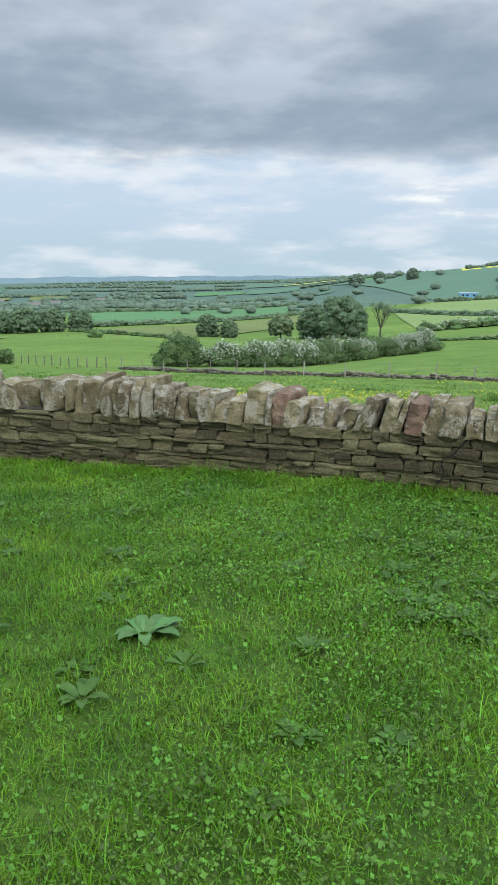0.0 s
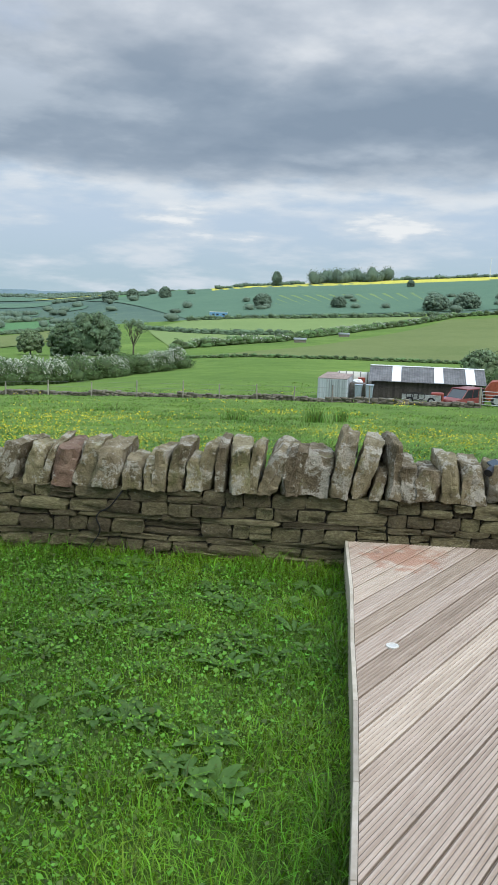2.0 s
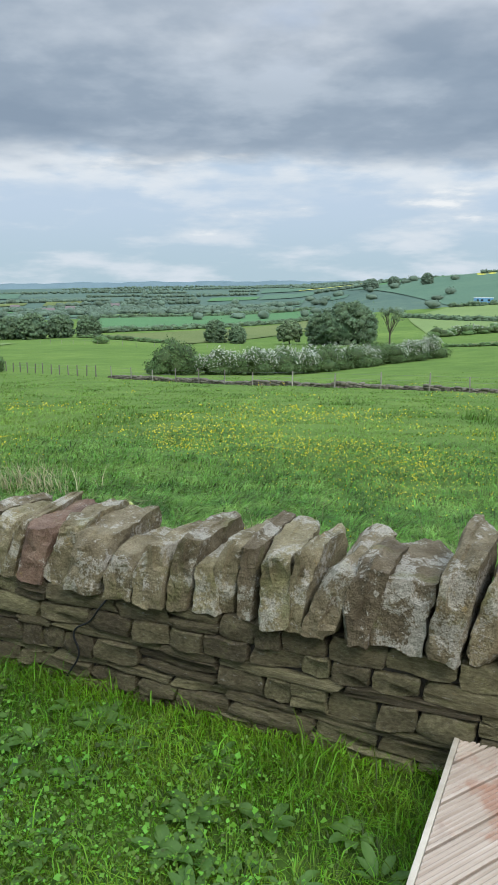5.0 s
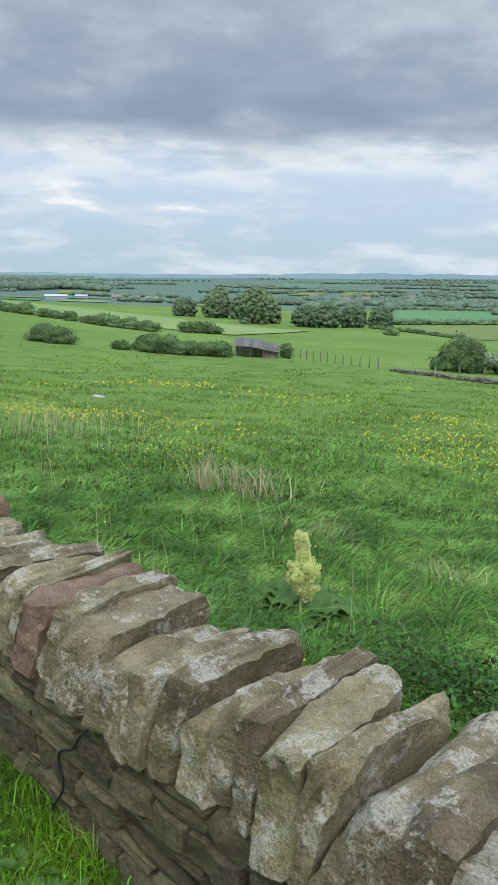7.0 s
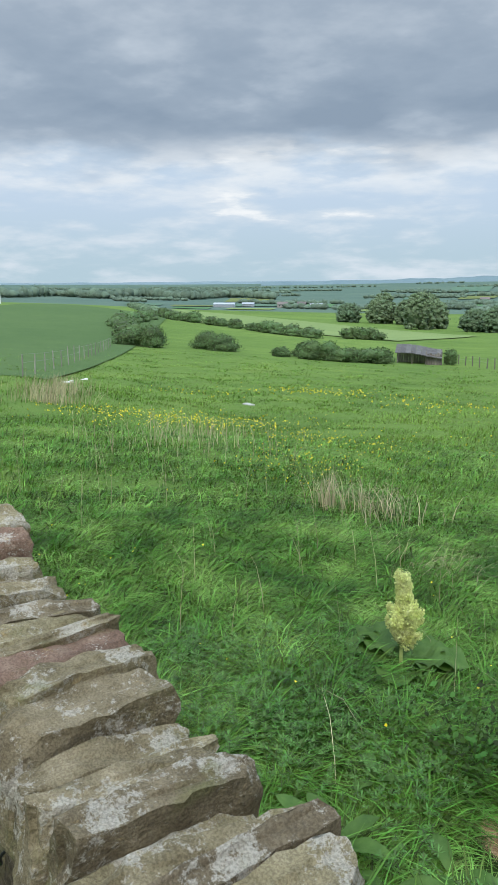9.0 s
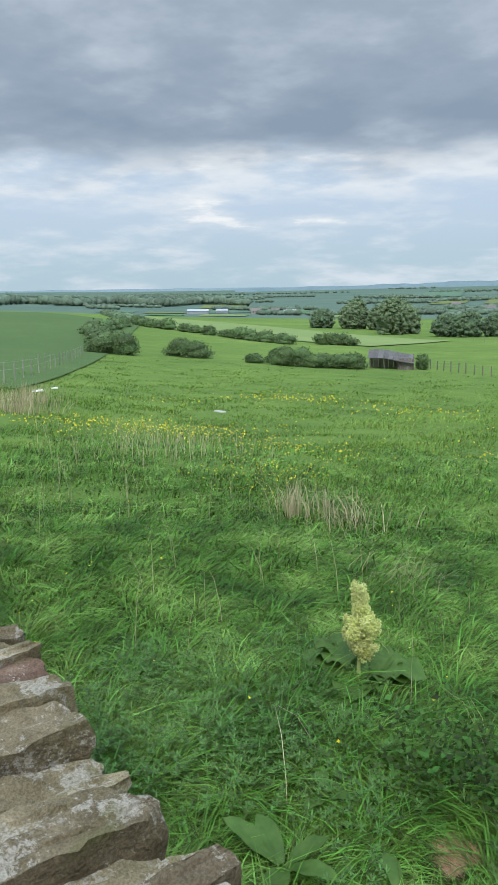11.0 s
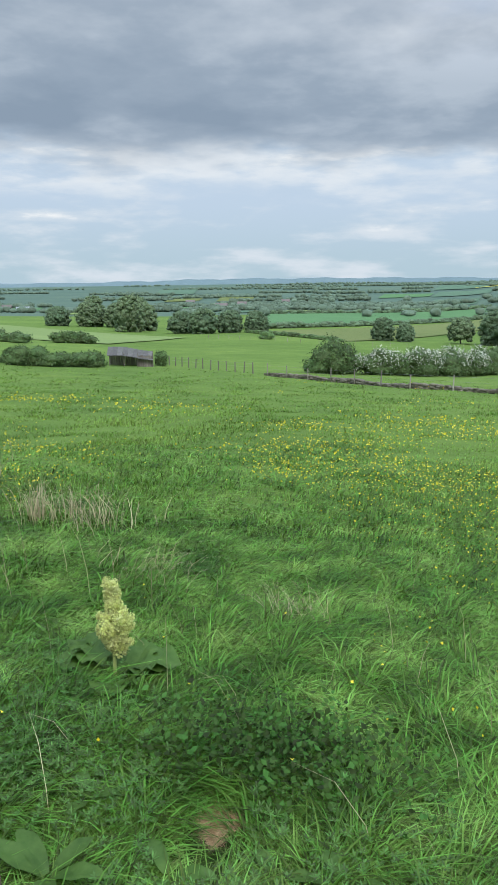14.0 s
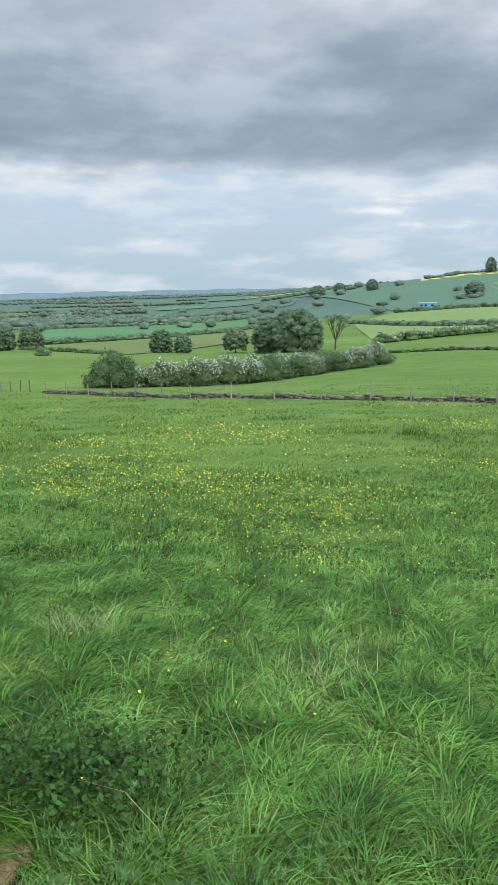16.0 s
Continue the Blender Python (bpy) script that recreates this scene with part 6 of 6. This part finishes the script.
straw("dry_grass_tuft", "pale dry stalks lying over the grass", -1.0, 13.9, 130, 0.34, 0.62, 2.6, bend=0.9, wide=0.008)
straw("dry_grass_tuft", "pale dry stalks among the grass", -1.64, 13.8, 70, 0.10, 0.6, 2.0, bend=0.4, wide=0.009)
straw("dry_grass_tuft", "pale dry stalks among the grass", 0.55, 12.2, 70, 0.30, 0.5, 0.4, bend=1.0, wide=0.006)
straw("dry_grass_tuft", "pale dry stalks among the grass", 2.26, 11.6, 60, 0.18, 0.5, 2.8, bend=1.0, wide=0.005)
straw("dry_grass_tuft", "pale dry stalks among the grass", 4.3, 10.6, 60, 0.3, 0.5, 2.6, bend=0.9, wide=0.005)
straw("dry_grass_tuft", "bleached standing stalks at the pasture's edge", -15.6, 21.0, 320, 0.6, 0.75, 0.5, bend=0.3, wide=0.016)
straw("dry_grass_tuft", "bleached standing stalks at the pasture's edge", -18.2, 23.6, 260, 0.7, 0.75, 0.5, bend=0.3, wide=0.016)
straw("dry_grass_tuft", "bleached standing stalks in the field", -8.0, 19.2, 60, 0.5, 0.6, 0.5, bend=0.4, wide=0.012)
straw("dry_grass_tuft", "thin dry stalks along the field", -6.0, 16.0, 160, 1.2, 0.8, 2.6, bend=0.5, wide=0.007)
straw("dry_grass_tuft", "scattered thin dry stalks above the grass", 3.5, 10.2, 60, 1.6, 0.75, 2.6, bend=0.5, wide=0.005)
straw("dry_grass_tuft", "scattered thin dry stalks above the grass", -2.5, 11.5, 60, 1.8, 0.8, 2.6, bend=0.4, wide=0.005)
straw("rush_clump", "dark green rush clump in the meadow", 14.2, 32.0, 300, 0.25, 0.75, 0.3, FIELD_GRASS, 0.2, 0.02, "rushes")
straw("rush_clump", "dark green rush clump in the meadow", 15.8, 32.6, 200, 0.2, 0.6, 0.3, FIELD_GRASS, 0.2, 0.02, "rushes")
straw("rush_clump", "dark green rush clump in the meadow", 11.0, 33.5, 200, 0.3, 0.5, 0.3, FIELD_GRASS, 0.2, 0.02, "rushes")


def bare_patch():
    """A trodden patch of dead grass at the foot of the wall."""
    n = 5200
    a, d = rng.uniform(0, math.tau, n), np.sqrt(rng.random(n))
    px, py = PATCH_X + 0.08 * d * np.cos(a) + 0.03 * np.sin(a * 3) * d, PATCH_Y + 0.13 * d * np.sin(a) + 0.03 * np.cos(a * 2) * d - 0.045 * d * np.cos(a)
    base = np.stack([px, py, land(px, py) + 0.05], 1)
    v, f = blades(base, rng.uniform(0.03, 0.08, n), np.full(n, 0.003), rng.uniform(0, math.tau, n), rng.uniform(0.8, 1.8, n), 2)
    tan = material("dead_matted_grass", [(0.3, (0.29, 0.175, 0.085)), (0.7, (0.47, 0.32, 0.175))], 9, 3, 0.9, 0, own=False, vary=0.35, islands=True)
    tagged(new("dead_grass_patch", bulk("dead_grass_patch", v, f, [tan])), "matted tan patch of dead grass", "dry grass", kind="stuff")


bare_patch()


GOOSEGRASS = material("goosegrass_leaf", [(0.3, (0.058, 0.143, 0.022)), (0.7, (0.118, 0.230, 0.044))], 1.6, 5, 0.5, 0, own=False, vary=0.6, islands=True, through_light=0.25, soft_up=0.25, gloss=0.35)


def herbs():
    """Goosegrass in whorls and a stand of nettles close under the wall."""
    n = 16000
    s, o = rng.uniform(-4.6, 1.9, n), 0.42 + np.abs(rng.normal(0, 1.15, n))
    x, y = AX + s * UX + o * NX, AY + s * UY + o * NY
    thick = np.sin(x * 2.3 + 1.1 * np.sin(y * 1.9)) + np.sin(y * 2.9 + x) + rng.normal(0, 0.5, n)
    keep = ~trodden(x, y) & (thick > -0.6)
    x, y = x[keep], y[keep]
    m = len(x)
    z = land(x, y) + 0.25 + 0.09 * hummock(x, y) + rng.uniform(-0.12, 0.06, m)
    tilt = rng.normal(0, 0.35, (m, 2))
    verts = []
    for k in range(6):
        a = k * math.tau / 6 + rng.uniform(-0.25, 0.25, m)
        way_v = np.stack([np.cos(a), np.sin(a), 0.35 + tilt[:, 0] * np.cos(a) + tilt[:, 1] * np.sin(a)], 1)
        side = np.stack([-np.sin(a), np.cos(a), np.zeros(m)], 1)
        root = np.stack([x, y, z], 1)
        long = rng.uniform(0.022, 0.038, m)[:, None]
        verts.append(np.stack([root, root + way_v * long * 0.55 + side * 0.0048, root + way_v * long, root + way_v * long * 0.55 - side * 0.0048], 1).reshape(-1, 3))
    v = np.concatenate(verts)
    tagged(new("goosegrass", bulk("goosegrass", v, [np.arange(len(v)).reshape(-1, 4)], [GOOSEGRASS])), "tangled goosegrass with whorled narrow leaves below the wall", "weeds", kind="stuff")
    # the darker stand of broad toothed leaves
    n = 3000
    x, y = rng.normal(2.50, 0.42, n), rng.normal(9.12, 0.26, n)
    keep = ~trodden(x, y)
    x, y = x[keep], y[keep]
    c = np.stack([x, y, land(x, y) + rng.uniform(0.12, 0.40, len(x))], 1)
    v, f = clad_cards(c, np.tile([0.0, -0.25, 0.9], (len(x), 1)), np.full(len(x), 0.027), 1.7)
    tagged(new("nettles", bulk("nettles", v, f, [NETTLE])), "dark stand of nettles in the long grass", "weeds", kind="stuff")


herbs()


# where the buttercups stand thickest
DRIFTS = [(0.7, 28.6), (4.0, 19.1), (2.7, 19.4), (-0.7, 28.0), (5.0, 19.1), (6.7, 24.9), (1.7, 23.5), (3.3, 10.7), (3.9, 9.7), (-4.3, 17.8), (-2.8, 17.3), (-2.9, 14.4), (-2.4, 14.8)]
DRIFTS += [(-1.0, 28.2), (0.7, 17.9), (-16.7, 38.5), (-12.7, 38.1), (-1.5, 9.9), (-3.9, 17.4), (3.7, 17.7), (5.9, 17.6), (8.4, 22.4), (10.2, 21.6), (9.5, 15.9), (4.9, 16.2), (10.6, 19.6)]


def buttercups():
    n = 42000
    r, b = np.exp(rng.uniform(np.log(6), np.log(72), n)), np.radians(rng.uniform(-52, 40, n))
    x, y = 2.9 + r * np.sin(b), 4.9 + r * np.cos(b)
    drift = np.sin(x * 0.55 + 1.0 * np.sin(y * 0.35)) + np.sin(y * 0.42 + 0.9 * np.sin(x * 0.3)) + rng.normal(0, 0.55, n)
    band_w = np.exp(-((r - 22) / 11) ** 2) * 1.3 + 0.25 + 0.5 * (b > -0.2)
    keep = (drift + 0.5 * np.sin(x * 2.3 + y * 1.7) * np.sin(y * 2.9)) * band_w > 1.5
    x, y, r = x[keep], y[keep], r[keep]
    for cx, cy in DRIFTS:
        k = int(rng.integers(60, 170))
        far = math.hypot(cx - 2.9, cy - 4.9)
        px, py = cx + rng.normal(0, 0.045 * far, k), cy + rng.normal(0, 0.05 * far, k)
        if far < 10:
            px, py = px[:9], py[:9]
        x, y, r = np.concatenate([x, px]), np.concatenate([y, py]), np.concatenate([r, np.full(len(px), far)])
    lone = 60
    lx, ly = rng.uniform(-4, 8, lone), rng.uniform(8.4, 14, lone)
    x, y, r = np.concatenate([x, lx]), np.concatenate([y, ly]), np.concatenate([r, np.hypot(lx - 2.9, ly - 4.9)])
    c = np.stack([x, y, land(x, y) + rng.uniform(0.26, 0.44, len(x))], 1)
    v, f = leaf_cards(c, np.clip(0.0021 * r, 0.02, 0.08), 0.25, 1.05)
    tagged(new("buttercups", bulk("buttercups", v, f, [YELLOW])), "yellow buttercups scattered through the meadow", "flowers", kind="stuff")


buttercups()


def trough():
    thing = holder("sunken_trough", frame_at(-15.2, 30.8, -14.0, 30.3), "pale flat stone trough lying in the field", "trough")
    bm = bmesh.new()
    box(bm, (0, 0, -0.1), (0.6, 0.28, 0.10), 0.03)
    part("slab", bm, plain("pale_stone", (0.40, 0.40, 0.35), 0.85), thing)
    for (x, y, w) in ((-22.8, 27.8, 0.7), (-24.8, 30.6, 0.6)):
        t2 = holder("white_pipe", frame_at(x, y, x + 1, y + 0.8), "short white plastic pipe lying by the fence", "pipe", "pipes by the fence")
        bm = bmesh.new()
        rod(bm, (0, 0, 0.12), (w * 0.7, 0, 0.2), 0.06, 0.06, 12)
        part("tube", bm, WHITE, t2)


trough()


def wall_lamp():
    """A small black solar spotlight on the coping."""
    p = on_wall(0.93, 0.10, 0.70)
    thing = holder("solar_spotlight", Matrix.Translation(p), "small black solar spotlight fixed on the coping", "garden light")
    black = plain("black_plastic", (0.018, 0.019, 0.021), 0.4)
    bm = bmesh.new()
    rod(bm, (0, 0, -0.06), (0, 0, 0.02), 0.012, 0.010, 8)
    part("stem", bm, black, thing)
    bm = bmesh.new()
    box(bm, (-0.04, -0.032, -0.008), (0.04, 0.032, 0.008), 0.004, pose(0, 0, 0.045, 25, -12, 10))
    part("panel", bm, PANE, thing, "dark solar panel")
    bm = bmesh.new()
    rod(bm, (-0.03, -0.02, 0.02), (-0.075, -0.05, -0.005), 0.02, 0.028, 14)
    part("lamp_head", bm, black, thing)


wall_lamp()


def wall_cable():
    """A thin black cable that hangs down the face of the wall."""
    pts = [on_wall(-1.52, 0.10, 0.50), on_wall(-1.56, -0.02, 0.43), on_wall(-1.63, -0.02, 0.34), on_wall(-1.72, -0.022, 0.27), on_wall(-1.70, -0.02, 0.17), on_wall(-1.76, -0.022, 0.06), on_wall(-1.80, -0.025, -0.01)]
    curve = bpy.data.curves.new("cable", "CURVE")
    curve.dimensions, curve.bevel_depth, curve.bevel_resolution = "3D", 0.0045, 2
    sp = curve.splines.new("BEZIER")
    sp.bezier_points.add(len(pts) - 1)
    for bp, p in zip(sp.bezier_points, pts):
        bp.co, bp.handle_left_type, bp.handle_right_type = p, "AUTO", "AUTO"
    curve.materials.append(plain("black_cable", (0.015, 0.015, 0.016), 0.5))
    tagged(new("cable", curve), "thin black cable hanging down the stone wall", "cable")


wall_cable()
